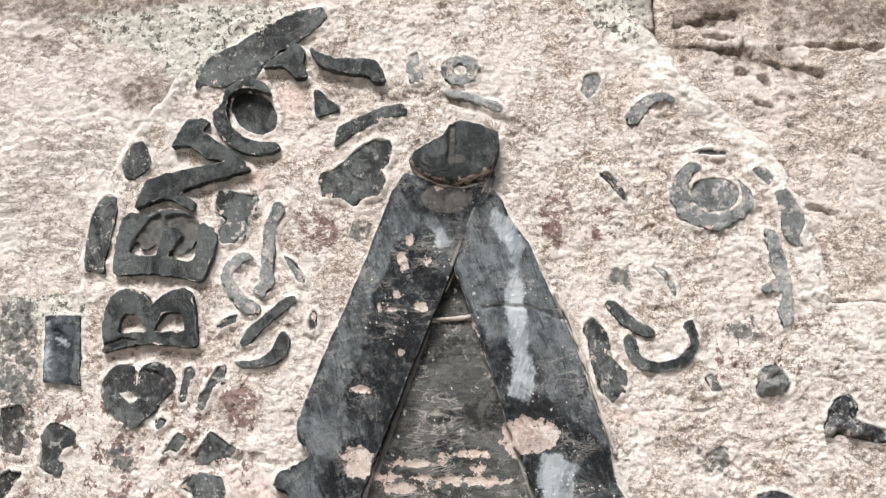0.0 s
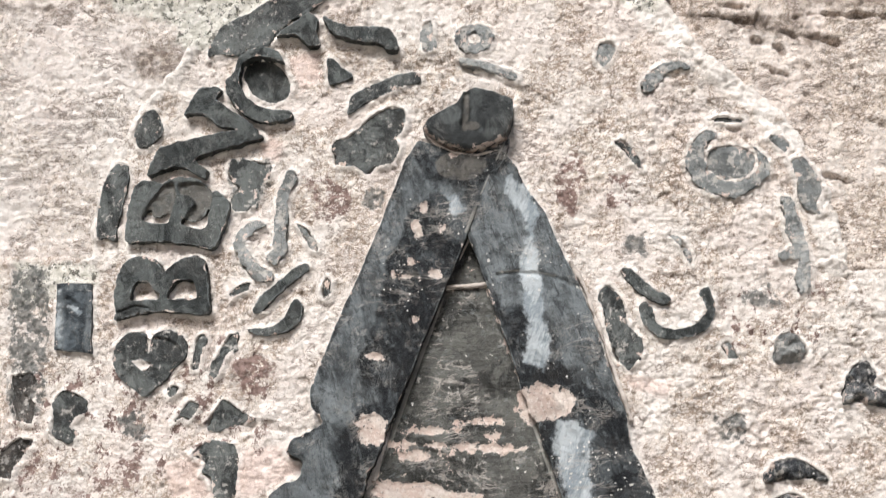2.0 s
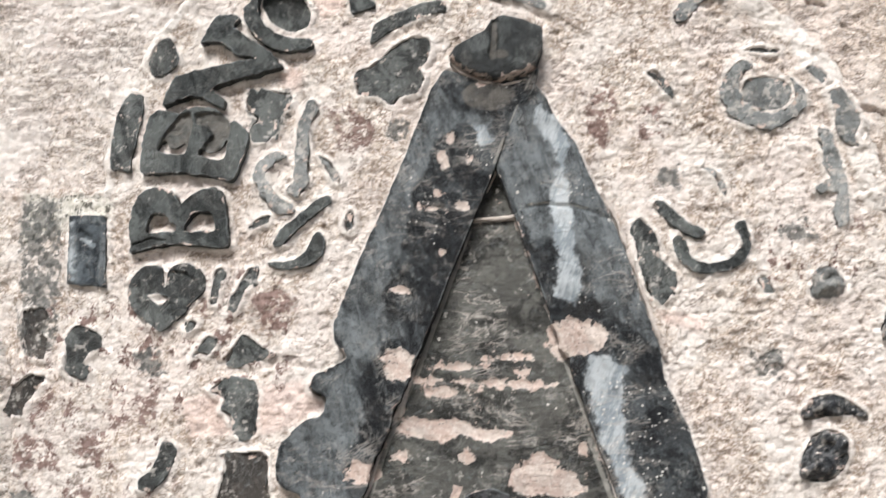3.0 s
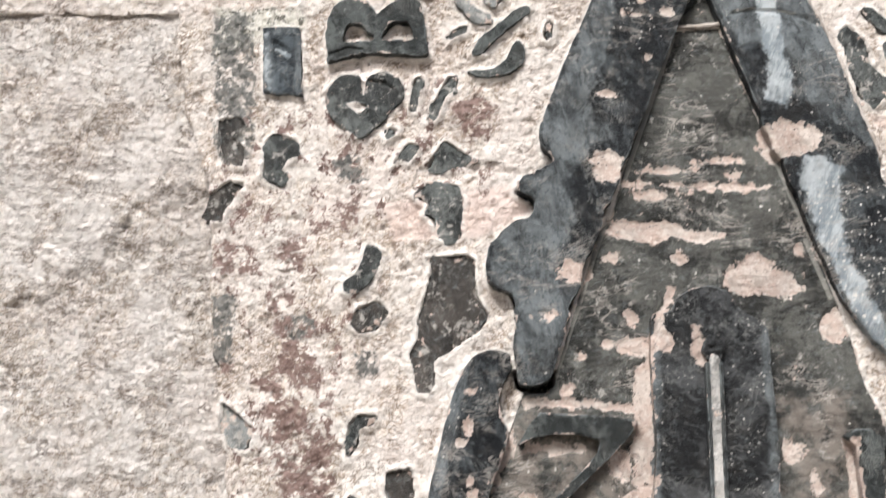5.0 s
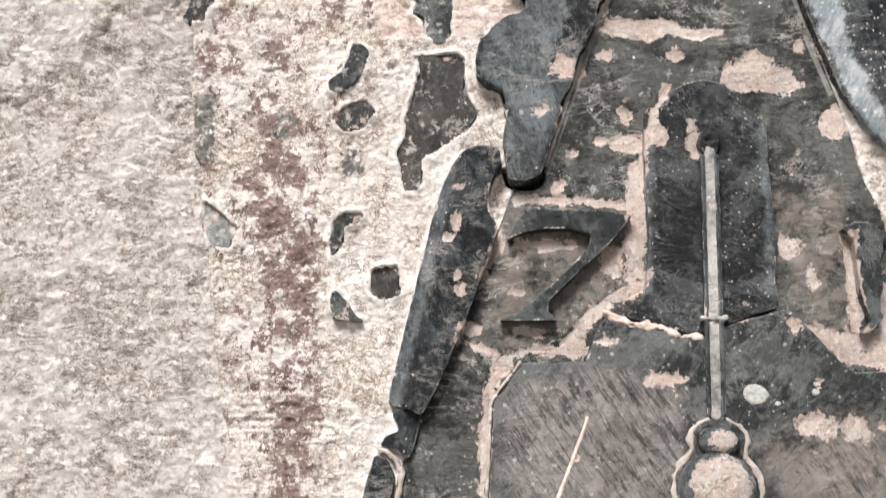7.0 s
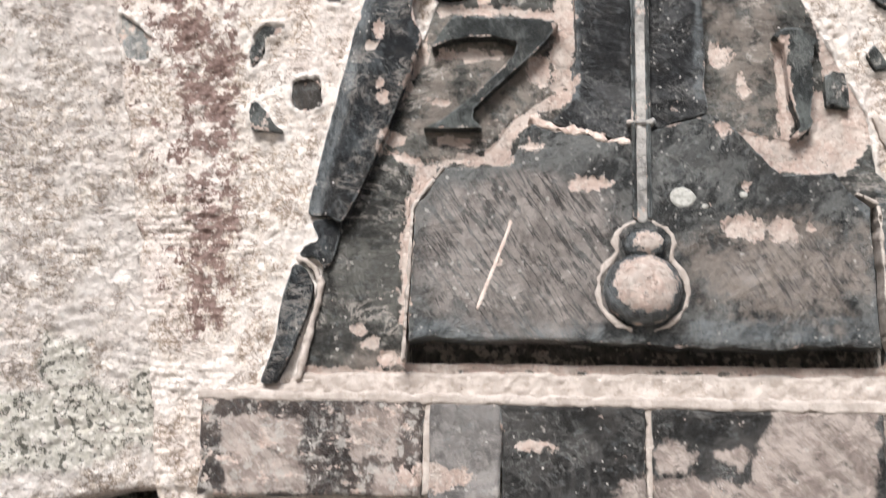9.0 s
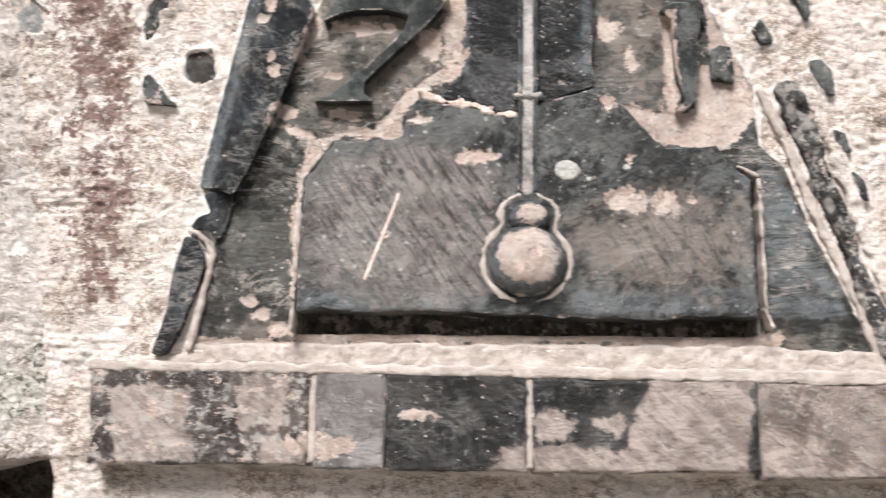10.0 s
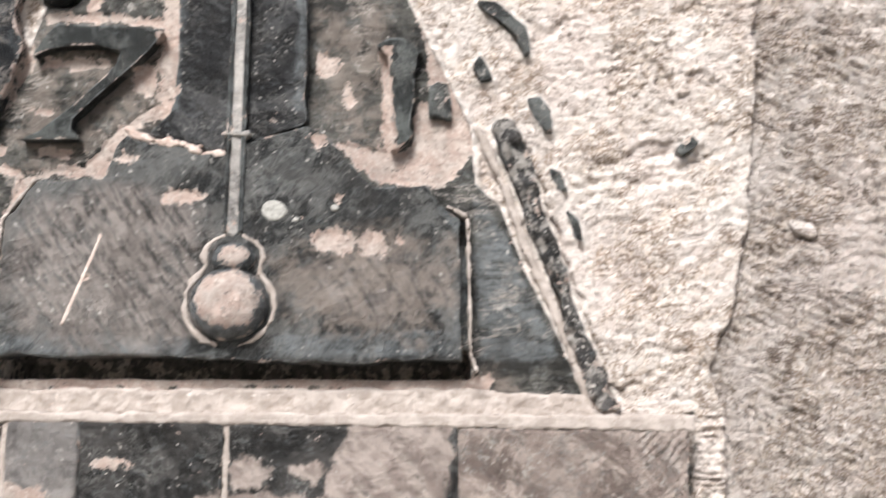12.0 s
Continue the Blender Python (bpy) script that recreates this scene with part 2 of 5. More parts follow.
    dust = g.math("MULTIPLY", g.step(edge, 0.0022, 0.0006), g.step(g.noise(55, 6, 0.75), 0.46, 0.56))
    c = g.mix(g.math("MULTIPLY", dust, 0.55), c, (0.30, 0.325, 0.33))
    c = g.mix(g.math("MULTIPLY", g.near("rim", 0.0012, 70, 0.001), 0.85), c, (0.33, 0.315, 0.285))
    rubbed = g.math("MULTIPLY", g.near("rubbed", 0.022, 45, 0.003), g.step(g.noise(70, 6, 0.75, g.turned((1, 1, 0.5), 60)), 0.34, 0.46, 0.35, 1.0))
    c = g.mix(g.math("MULTIPLY", rubbed, 0.92), c, g.mix(g.step(g.noise(60, 6, 0.75, g.turned((1, 1, 0.4), 50)), 0.40, 0.60), (0.33, 0.265, 0.235), (0.56, 0.475, 0.425)))
    wash = g.near("wash", 0.022, 40, 0.004)
    wash = g.math("MULTIPLY", wash, g.step(g.noise(60, 7, 0.75, g.turned((1, 1, 0.35), -20)), 0.34, 0.44, 0.6, 1.0))
    c = g.mix(g.math("MULTIPLY", wash, 0.92), c, g.mix(g.step(g.noise(50, 6, 0.7, g.turned((1, 1, 0.3), -20)), 0.42, 0.58), (0.29, 0.325, 0.35), (0.55, 0.58, 0.595)))
    if scars:
        flake = g.step(g.noise(42, 7, 0.72, g.turned((1, 1, 2.2))), 0.62 - 0.06 * scars, 0.63 - 0.06 * scars)
        c = g.mix(flake, c, mortar_colour(g))
    if faded:
        thin = g.step(g.noise(65, 6, 0.72), 0.62 - 0.22 * faded, 0.70 - 0.2 * faded)
        c = g.mix(g.math("MULTIPLY", thin, 0.8), c, (0.53, 0.49, 0.45))
    if veins:
        thread = g.math("ABSOLUTE", g.math("SUBTRACT", g.noise(20, 7, 0.75, g.turned((0.5, 1, 1.5), 8), 1.0), 0.5))
        thread = g.math("MULTIPLY", g.step(thread, 0.028, 0.012), g.step(g.noise(9, 5, 0.7), 0.50, 0.58))
        c = g.mix(g.math("MULTIPLY", thread, veins), c, (0.56, 0.50, 0.45))
    if lost:
        c = g.mix(g.step(g.noise(30, 8, 0.78), 0.645, 0.655), c, mortar_colour(g))
    for size, share, field in ((85, 0.24, 16), (150, 0.34, 9)):
        dots = g.math("ADD", g.cells(size), g.math("MULTIPLY", g.noise(size * 2.5, 4, 0.75), 0.9))
        dots = g.step(g.math("ADD", dots, g.step(g.cells(size, "Color"), share, share + 0.04, 0.0, 1.0)), 0.66, 0.60)
        dots = g.math("MULTIPLY", dots, g.step(g.noise(field, 3), 0.43, 0.52))
        c = g.mix(g.math("MULTIPLY", dots, 0.9 * specks), c, (0.74, 0.70, 0.65))
    holes = g.step(g.noise(120, 6, 0.75, g.turned((0.6, 1, 1.2))), 0.33, 0.37)
    fill = g.math("MAXIMUM", g.math("MULTIPLY", g.near("mortar", 0.019, 60, 0.0007), holes), g.step(ragged, 0.0002, -0.0006))
    c = g.mix(fill, c, mortar_colour(g))
    rough = g.mix(fill, g.step(cloud, 0.3, 0.7, 0.40 - gloss, 0.68 - gloss), (0.92, 0.92, 0.92))
    n1 = g.bump(g.noise(380, 5, 0.78), 1.0, 0.003)
    n2 = g.bump(grain, 0.8 * streak, 0.005, n1)
    n3 = g.bump(g.noise(45, 7, 0.75, g.turned((1, 1, 2.0), 10)), 0.8, 0.008, n2)
    n3 = g.bump(g.step(layer, 0.42, 0.52), 0.8, 0.004, n3)
    n3 = g.bump(g.cells(60, "Color", g.warped(55, 0.035, g.turned((1, 1, 0.6), brush))), 0.5, 0.0022, n3)
    return g.done(c, rough, n3, 0.27 + gloss)


M_PANEL = panel_material()
M_LETTER = slate_material("slate_letters", (0.028, 0.031, 0.030), (0.125, 0.134, 0.128), 0.6, 0.0, streak=0.6, specks=0.25, lost=0)
M_FADED = slate_material("slate_weathered", (0.17, 0.178, 0.176), (0.36, 0.362, 0.35), 0.8, 0.55, streak=0.7, specks=0, lost=0)
M_LEG = slate_material("slate_legs", (0.009, 0.010, 0.012), (0.070, 0.078, 0.083), 0.42, 0.0, 20, 0.0, 0.35, 1.0, 1.0, 0)
M_TABLET = slate_material("slate_tablet", (0.024, 0.030, 0.036), (0.105, 0.122, 0.136), 0.55, 0.12, 5, streak=0.7, specks=0.2, lost=0)
M_PLATE = slate_material("slate_plates", (0.013, 0.013, 0.014), (0.083, 0.084, 0.086), 0.42, 0.0, 75, streak=0.8, specks=0.6, lost=0)
M_BASE = slate_material("slate_base", (0.022, 0.023, 0.023), (0.158, 0.159, 0.153), 0.62, 0.0, -40, streak=0.75, specks=0.5, lost=0)
M_BACK = slate_material("slate_back", (0.032, 0.031, 0.028), (0.150, 0.146, 0.131), 0.6, 0.1, 90, 0.0, 0.6)
M_TRACE = slate_material("slate_traces", (0.042, 0.037, 0.033), (0.115, 0.097, 0.085), 0.7, 0.35, specks=0.2)
M_BAND = slate_material("slate_band", (0.022, 0.021, 0.020), (0.085, 0.080, 0.076), 0.7, 0.05, 90, 0.0)
M_BANDPALE = slate_material("slate_band_rubbed", (0.25, 0.195, 0.17), (0.58, 0.485, 0.43), 0.7, 0.3, 55, streak=1.6)
M_BANDGREY = slate_material("slate_band_grey", (0.20, 0.185, 0.178), (0.40, 0.365, 0.345), 0.7, 0.1, 80)
M_BANDWORN = slate_material("slate_band_worn", (0.045, 0.034, 0.031), (0.17, 0.135, 0.12), 0.6, 0.5, 60, 0.7)
M_FOOT = slate_material("slate_foot_worn", (0.026, 0.025, 0.025), (0.15, 0.14, 0.135), 0.7, 0.6, 20)
M_LUMP = slate_material("stone_lumps", (0.03, 0.032, 0.037), (0.24, 0.24, 0.24), 0.5, 0.5)
M_PALE = block_material("stone_pale", 0.45, 0.10)
M_SMOOTH = block_material("stone_smooth", 0.22, 0.05, (0.735, 0.665, 0.615), (0.70, 0.595, 0.545), (0.52, 0.455, 0.405), 0.9, 0.3)
M_SHARD = slate_material("slate_shards", (0.035, 0.037, 0.036), (0.155, 0.163, 0.155), 0.65, 0.28, 15, streak=0.7, specks=0.2, lost=0)
M_OUTER = block_material("stone_outer", 0.4, 0.05, (0.76, 0.665, 0.60), (0.74, 0.615, 0.545), (0.54, 0.46, 0.405), 0.9, 0.7)
M_CAP = slate_material("slate_cap", (0.030, 0.032, 0.032), (0.095, 0.102, 0.099), 0.6, 0.0, 10, streak=0.5, specks=0.2, lost=0)
M_TOP = block_material("stone_top", 0.75, 0.55, (0.77, 0.695, 0.64), (0.70, 0.585, 0.525), (0.44, 0.385, 0.345), 1.2)
M_FLANK = block_material("stone_flank", 0.22, 0.10, (0.75, 0.685, 0.64), (0.73, 0.64, 0.59), (0.57, 0.51, 0.47), 1.1, 0.6)
M_RIGHT = block_material("stone_right", 0.6, 0.0, (0.74, 0.66, 0.61), (0.71, 0.605, 0.55), (0.50, 0.43, 0.39), 1.3, 0.7)
# near-black colour stands in for the deep shade inside the open gaps
M_CORE_SHADE = block_material("wall_core", 0.5, 0.0, (0.015, 0.013, 0.012), (0.013, 0.012, 0.010), (0.01, 0.009, 0.008))
M_GROUND = block_material("unseen_ground", 0.7, 0.3, (0.17, 0.155, 0.14), (0.15, 0.13, 0.115), (0.10, 0.095, 0.085))


def fill_material():
    g = Nodes("lime_mortar")
    return g.done(mortar_colour(g), 0.93, stone_normal(g, 0.6), 0.25)


M_BOB = slate_material("slate_polished", (0.010, 0.011, 0.014), (0.07, 0.077, 0.086), 0.5, 0.0, 20, streak=0.15, specks=0.1, lost=0, gloss=0.22)
M_FILL = fill_material()


def lime_material():
    g = Nodes("pale_lime")
    c = g.mix(g.step(g.noise(35, 6, 0.7), 0.40, 0.62), (0.36, 0.31, 0.275), (0.49, 0.43, 0.39))
    c = g.mix(g.math("MULTIPLY", g.step(g.noise(90, 6, 0.75), 0.57, 0.62), 0.45), c, (0.26, 0.21, 0.17))
    return g.done(c, 0.93, stone_normal(g, 0.5), 0.25)


M_LIME = lime_material()


M_CORDFILL = slate_material("slate_cord_worn", (0.30, 0.285, 0.27), (0.68, 0.64, 0.60), 0.8, 0.35, 90, streak=0.5, specks=0, lost=0)


def lichen_material():
    g = Nodes("lichen")
    c = g.mix(g.step(g.noise(220, 4), 0.4, 0.6), (0.46, 0.445, 0.41), (0.32, 0.315, 0.29))
    return g.done(c, 0.95, stone_normal(g, 0.5), 0.2)


M_LICHEN = lichen_material()


# ---- shapes: distance fields in the plane of the wall (x, z), in metres, negative inside ----
def lattice(ix, iz, seed):
    h = (ix * 374761393 + iz * 668265263 + seed * 974711) & 0x7FFFFFFF
    h = ((h ^ (h >> 13)) * 1274126177) & 0x7FFFFFFF
    return ((h ^ (h >> 16)) & 0xFFFF) / 65535.0


def rough(x, z, size, seed=0, octaves=3):
    """Smooth value noise between -1 and 1, with features of about that size in metres."""
    total, amp, norm = 0.0, 1.0, 0.0
    for o in range(octaves):
        u, v = x / size * 2 ** o + 57.3 * o, z / size * 2 ** o + 31.7 * o
        iu, iv = np.floor(u).astype(np.int64), np.floor(v).astype(np.int64)
        fu, fv = u - iu, v - iv
        fu, fv = fu * fu * (3 - 2 * fu), fv * fv * (3 - 2 * fv)
        a, b = lattice(iu, iv, seed + o), lattice(iu + 1, iv, seed + o)
        c, d = lattice(iu, iv + 1, seed + o), lattice(iu + 1, iv + 1, seed + o)
        total = total + amp * ((a + (b - a) * fu) * (1 - fv) + (c + (d - c) * fu) * fv)
        norm, amp = norm + amp, amp * 0.5
    return 2 * total / norm - 1


def eased(outline):
    """The outline with its corners slightly cut, by 3 mm at most."""
    p = np.array(outline, float)
    for share, most in ((0.14, 3.0), (0.2, 1.5)):
        q = np.roll(p, -1, 0)
        k = np.minimum(share, most / np.maximum(np.hypot(*(q - p).T), 1e-6))[:, None]
        p = np.stack([p + k * (q - p), q - k * (q - p)], 1).reshape(-1, 2)
    return p


def smooth(outline):
    """A closed curve through the corners of an outline."""
    p = np.array(outline, float)
    a, c, d = np.roll(p, 1, 0), np.roll(p, -1, 0), np.roll(p, -2, 0)
    rows = []
    for t in (0.0, 0.25, 0.5, 0.75):
        rows.append(0.5 * (2 * p + (c - a) * t + (2 * a - 5 * p + 4 * c - d) * t * t + (3 * p - a - 3 * c + d) * t ** 3))
    return np.stack(rows, 1).reshape(-1, 2)


def polygon(outline, curved=False):
    """The distance to a closed outline given in millimetres."""
    pts = np.array(smooth(outline) if curved == "round" else eased(outline) if curved else outline, float) / 1000

    def field(x, z):
        d2 = np.full(x.shape, 1e9)
        inside = np.zeros(x.shape, bool)
        for (ax, az), (bx, bz) in zip(pts, np.roll(pts, -1, 0)):
            ex, ez = bx - ax, bz - az
            k = np.clip(((x - ax) * ex + (z - az) * ez) / (ex * ex + ez * ez + 1e-12), 0, 1)
            d2 = np.minimum(d2, (x - ax - k * ex) ** 2 + (z - az - k * ez) ** 2)
            cross = (az > z) != (bz > z)
            side = ex * (z - az) / (ez if abs(ez) > 1e-12 else 1e-12) + ax
            inside ^= cross & (x < side)
        return np.where(inside, -1, 1) * np.sqrt(d2)

    field.box = (*pts.min(0), *pts.max(0))
    return field


def ellipse(cx, cz, rx, rz, turn=0.0):
    """The distance to an ellipse given in millimetres and degrees."""
    cx, cz, rx, rz, a = cx / 1000, cz / 1000, rx / 1000, rz / 1000, radians(turn)

    def field(x, z):
        u = (x - cx) * math.cos(a) + (z - cz) * math.sin(a)
        v = (z - cz) * math.cos(a) - (x - cx) * math.sin(a)
        return (np.sqrt((u / rx) ** 2 + (v / rz) ** 2) - 1) * min(rx, rz)

    r = max(rx, rz)
    field.box = (cx - r, cz - r, cx + r, cz + r)
    return field


def stroke(points, width):
    """The distance to a line of that width through points in millimetres."""
    pts, w = np.array(points, float) / 1000, width / 2000

    def field(x, z):
        d2 = np.full(x.shape, 1e9)
        for (ax, az), (bx, bz) in zip(pts[:-1], pts[1:]):
            ex, ez = bx - ax, bz - az
            k = np.clip(((x - ax) * ex + (z - az) * ez) / (ex * ex + ez * ez + 1e-12), 0, 1)
            d2 = np.minimum(d2, (x - ax - k * ex) ** 2 + (z - az - k * ez) ** 2)
        return np.sqrt(d2) - w

    field.box = (*(pts.min(0) - w), *(pts.max(0) + w))
    return field


def pierced(field, holes):
    """A shape with holes through it."""
    def both(x, z):
        d = field(x, z)
        for h in holes:
            d = np.maximum(d, -h(x, z))
        return d
    both.box = field.box
    return both


def union(fields, x, z, reach=0.05):
    """The distance to the nearest of many shapes, worked out only near each one."""
    d = np.full(x.shape, reach)
    for f in fields:
        x0, z0, x1, z1 = f.box
        k = (x > x0 - reach) & (x < x1 + reach) & (z > z0 - reach) & (z < z1 + reach)
        if k.any():
            d[k] = np.minimum(d[k], f(x[k], z[k]))
    return d


def slab(name, field, material, top, back, step=0.003, ragged=0.0015, scale=0.02, bevel=0.004,
         relief=None, holes=(), marks=None, seed=1):
    """A mesh object: the shape cut out of stone, its face at y = top with relief, its sides down to y = back."""
    x0, z0, x1, z1 = field.box
    m = 3 * step
    xs, zs = np.arange(x0 - m, x1 + m, step), np.arange(z0 - m, z1 + m, step)
    x, z = np.meshgrid(xs, zs)
    d = field(x, z)
    for hole in holes:
        d = np.maximum(d, -hole(x, z))
    d = d + (ragged(x, z) if callable(ragged) else ragged) * rough(x, z, scale, seed, 3)
    gz, gx = np.gradient(d, step)
    g2 = np.maximum(gx * gx + gz * gz, 0.2)
    snap = (np.abs(d) < 0.6 * step)
    x, z = np.where(snap, x - d * gx / g2, x), np.where(snap, z - d * gz / g2, z)
    d = np.where(snap, 0, d)
    good = d <= 0
    u = np.clip(-d / bevel, 0, 1)
    y = top + bevel * 0.8 * (1 - np.sqrt(1 - (1 - u) ** 2))
    if relief is not None:
        y = y + relief(x, z, d)
    y = np.minimum(y, back - 0.001)
    ids = np.arange(x.size).reshape(x.shape)
    a, b, c, e = ids[:-1, :-1], ids[:-1, 1:], ids[1:, 1:], ids[1:, :-1]
    corners = np.stack([a, b, c, e], -1).reshape(-1, 4)
    ok = good.ravel()[corners]
    quads = corners[ok.all(1)]
    three = ok.sum(1) == 3
    tris = corners[three][ok[three]].reshape(-1, 3)
    edges = np.concatenate([quads[:, [0, 1]], quads[:, [1, 2]], quads[:, [2, 3]], quads[:, [3, 0]],
                            tris[:, [0, 1]], tris[:, [1, 2]], tris[:, [2, 0]]])
    key = np.sort(edges, 1)
    _, first, count = np.unique(key[:, 0] * x.size + key[:, 1], return_index=True, return_counts=True)
    rim = edges[first[count == 1]]
    used = np.unique(np.concatenate([quads.ravel(), tris.ravel()]))
    new_id = np.full(x.size, -1)
    new_id[used] = np.arange(used.size)
    co = np.stack([x.ravel()[used], y.ravel()[used], z.ravel()[used]], 1)
    n0 = used.size
    rv = np.unique(rim)
    rid = np.full(x.size, -1)
    rid[rv] = np.arange(rv.size)
    front = np.stack([x.ravel()[rv], y.ravel()[rv], z.ravel()[rv]], 1)
    rear = front.copy()
    rear[:, 1] = back
    co = np.concatenate([co, front, rear])
    sides = np.stack([n0 + rid[rim[:, 1]], n0 + rid[rim[:, 0]], n0 + rv.size + rid[rim[:, 0]], n0 + rv.size + rid[rim[:, 1]]], 1)
    at = np.array([(x0 + x1) / 2, back, (z0 + z1) / 2])
    me = bpy.data.meshes.new(name)
    faces = np.concatenate([new_id[quads].ravel(), new_id[tris].ravel(), sides.ravel()])
    sizes = np.concatenate([np.full(len(quads), 4), np.full(len(tris), 3), np.full(len(sides), 4)])
    me.vertices.add(len(co))
    me.vertices.foreach_set("co", (co - at).ravel())
    me.loops.add(len(faces))
    me.loops.foreach_set("vertex_index", faces.astype(np.int32))
    me.polygons.add(len(sizes))
    me.polygons.foreach_set("loop_start", np.concatenate([[0], np.cumsum(sizes)[:-1]]).astype(np.int32))
    me.polygons.foreach_set("use_smooth", np.ones(len(sizes), bool))
    me.update(calc_edges=True)
    wx, wz = co[:, 0], co[:, 2]
    layers = {"edge": np.concatenate([-d.ravel()[used], np.full(2 * rv.size, 0.03)])}
    for key_, fields in (marks or {}).items():
        layers[key_] = union(fields, wx, wz) if isinstance(fields, (list, tuple)) else fields(wx, wz)
    for key_ in ("mortar", "wash", "bloom_sheen", "purple", "residue_shade", "pink", "wear", "fillet", "moss", "sparse", "stain", "film", "rim", "rubbed"):
        layers.setdefault(key_, np.full(len(co), 0.2))
    for key_, values in layers.items():
        me.attributes.new(key_, "FLOAT", "POINT").data.foreach_set("value", values.astype(np.float32))
    me.materials.append(material)
    ob = new(name, me)
    ob.location = at
    return ob


def under(ob, parent):
    """Makes ob a part of parent, where it stands."""
    ob.parent = parent
    where = Vector(parent.location)
    while parent.parent:
        parent = parent.parent
    ob.matrix_parent_inverse = Matrix.Translation(where).inverted() if parent.type == "EMPTY" else Matrix.Translation(where).inverted()
    return ob


def base(name, x, y, z):
    ob = new(name)
    ob.location = (x, y, z)
    return ob


def cleft(amount, seed):
    """Relief of split slate: broad waves and thin terraces."""
    def relief(x, z, d):
        t = rough(x, z * 1.6, 0.09, seed, 4)
        steps = np.floor(t * 5) / 5
        return amount * (0.6 * steps + 0.4 * t + 0.25 * rough(x, z, 0.012, seed + 5, 2))
    return relief

# scars and splashes of pink mortar on the level
SPLASH = [ellipse(*e) for e in (
    (-164, 1321, 23, 14), (-120, 1461, 16, 19), (-59, 1461, 26, 6), (-66, 1427, 21, 7), (-64, 1383, 43, 9),
    (-14, 1376, 34, 6), (-32, 1345, 9, 6), (-114, 1343, 13, 7), (47, 1314, 26, 16), (85, 1309, 33, 13),
    (70, 1336, 15, 12), (-199, 1264, 14, 6), (-87, 1230, 24, 12), (-56, 1233, 14, 13), (-10, 1224, 14, 16),
    (-17, 1246, 5, 11), (-122, 1233, 7, 5), (-156, 1218, 6, 7), (-93, 1264, 9, 10), (-176, 1175, 10, 7),
)]
SPLASH += [ellipse(*e) for e in (
    (100, 1108, 14, 11), (122, 1076, 6, 7), (111, 1203, 4, 5), (-292, 1168, 7, 5), (-295, 1123, 5, 9),
    (-302, 1104, 6, 5), (-284, 1044, 6, 7), (112, 1506, 28, 8), (158, 1260, 20, 22), (118, 1355, 7, 9),
    (-41, 1442, 18, 4), (-84, 1443, 14, 4), (23, 1439, 19, 7), (42, 1455, 12, 6), (17, 1474, 29, 3),
    (-53, 941, 22, 9), (117, 894, 22, 13), (160, 893, 18, 15), (188, 896, 4, 3), (118, 942, 7, 5),
)]
SPLASH += [ellipse(*e) for e in (
    (81, 921, 4, 3), (-113, 985, 14, 5), (-291, 1058, 4, 4), (-284, 1042, 8, 8), (-302, 777, 8, 8),
    (-289, 762, 10, 8), (-270, 745, 10, 9), (103, 1099, 12, 9), (127, 1064, 5, 8), (43, 1033, 5, 6),
    (95, 1009, 11, 7), (-151, 851, 3, 3), (-187, 1101, 34, 8), (-107, 1082, 14, 19), (-206, 995, 25, 6),
    (-272, 997, 13, 8), (-223, 1043, 12, 4), (-68, 1067, 7, 7), (-71, 1741, 9, 12), (-61, 1771, 5, 7),
)]
SPLASH += [ellipse(*e) for e in (
    (-32, 1742, 5, 6), (-75, 1695, 5, 6), (-45, 1676, 10, 6), (-79, 1672, 15, 3), (-71, 1612, 7, 5),
    (-122, 1560, 9, 4), (-122, 1454, 19, 16), (-101, 1676, 4, 4), (100, 1492, 26, 12), (-16, 1855, 7, 6),
    (-37, 1461, 20, 5), (-56, 1429, 31, 7), (21, 1440, 46, 6), (36, 1478, 23, 4), (-79, 1442, 9, 7),
)]
SPLASH.append(polygon([(207, 1187), (274, 1188), (294, 1147), (307, 1100), (282, 1052), (263, 998), (245, 972), (181, 971), (130, 983), (142, 1003), (193, 997), (209, 1017), (221, 1051), (211, 1118)]))
SPLASH.append(polygon([(-90, 1207), (-69, 1211), (-69, 1046), (-108, 1031), (-136, 1006), (-139, 968), (-217, 966), (-245, 926), (-248, 784), (-261, 784), (-259, 926), (-237, 972), (-164, 984), (-140, 1022), (-94, 1056)]))
SPLASH.append(polygon([(203, 1067), (256, 1048), (268, 1004), (235, 966), (164, 964), (138, 983), (112, 1014), (175, 1004), (197, 1013)]))
SPLASH.append(polygon([(160, 1119), (172, 1122), (180, 1007), (168, 1006)]))
SPLASH.append(stroke([(-286, 983), (-239, 969), (-174, 973), (-124, 1020)], 9))
SPLASH.append(stroke([(-255, 1171), (-241, 1105), (-260, 1060)], 9))
SPLASH.append(stroke([(-225, 1155), (-161, 1158), (-90, 1151)], 12))
SPLASH.append(stroke([(-63, 1883), (-33, 1864), (5, 1856), (39, 1864), (58, 1880)], 3))
SPLASH.append(stroke([(-246, 738), (13, 743), (287, 747)], 16))
SPLASH.append(stroke([(-357, 726), (14, 731), (290, 734)], 13))
SPLASH.append(stroke([(-73, 1213), (-58, 1271), (-40, 1301)], 9))
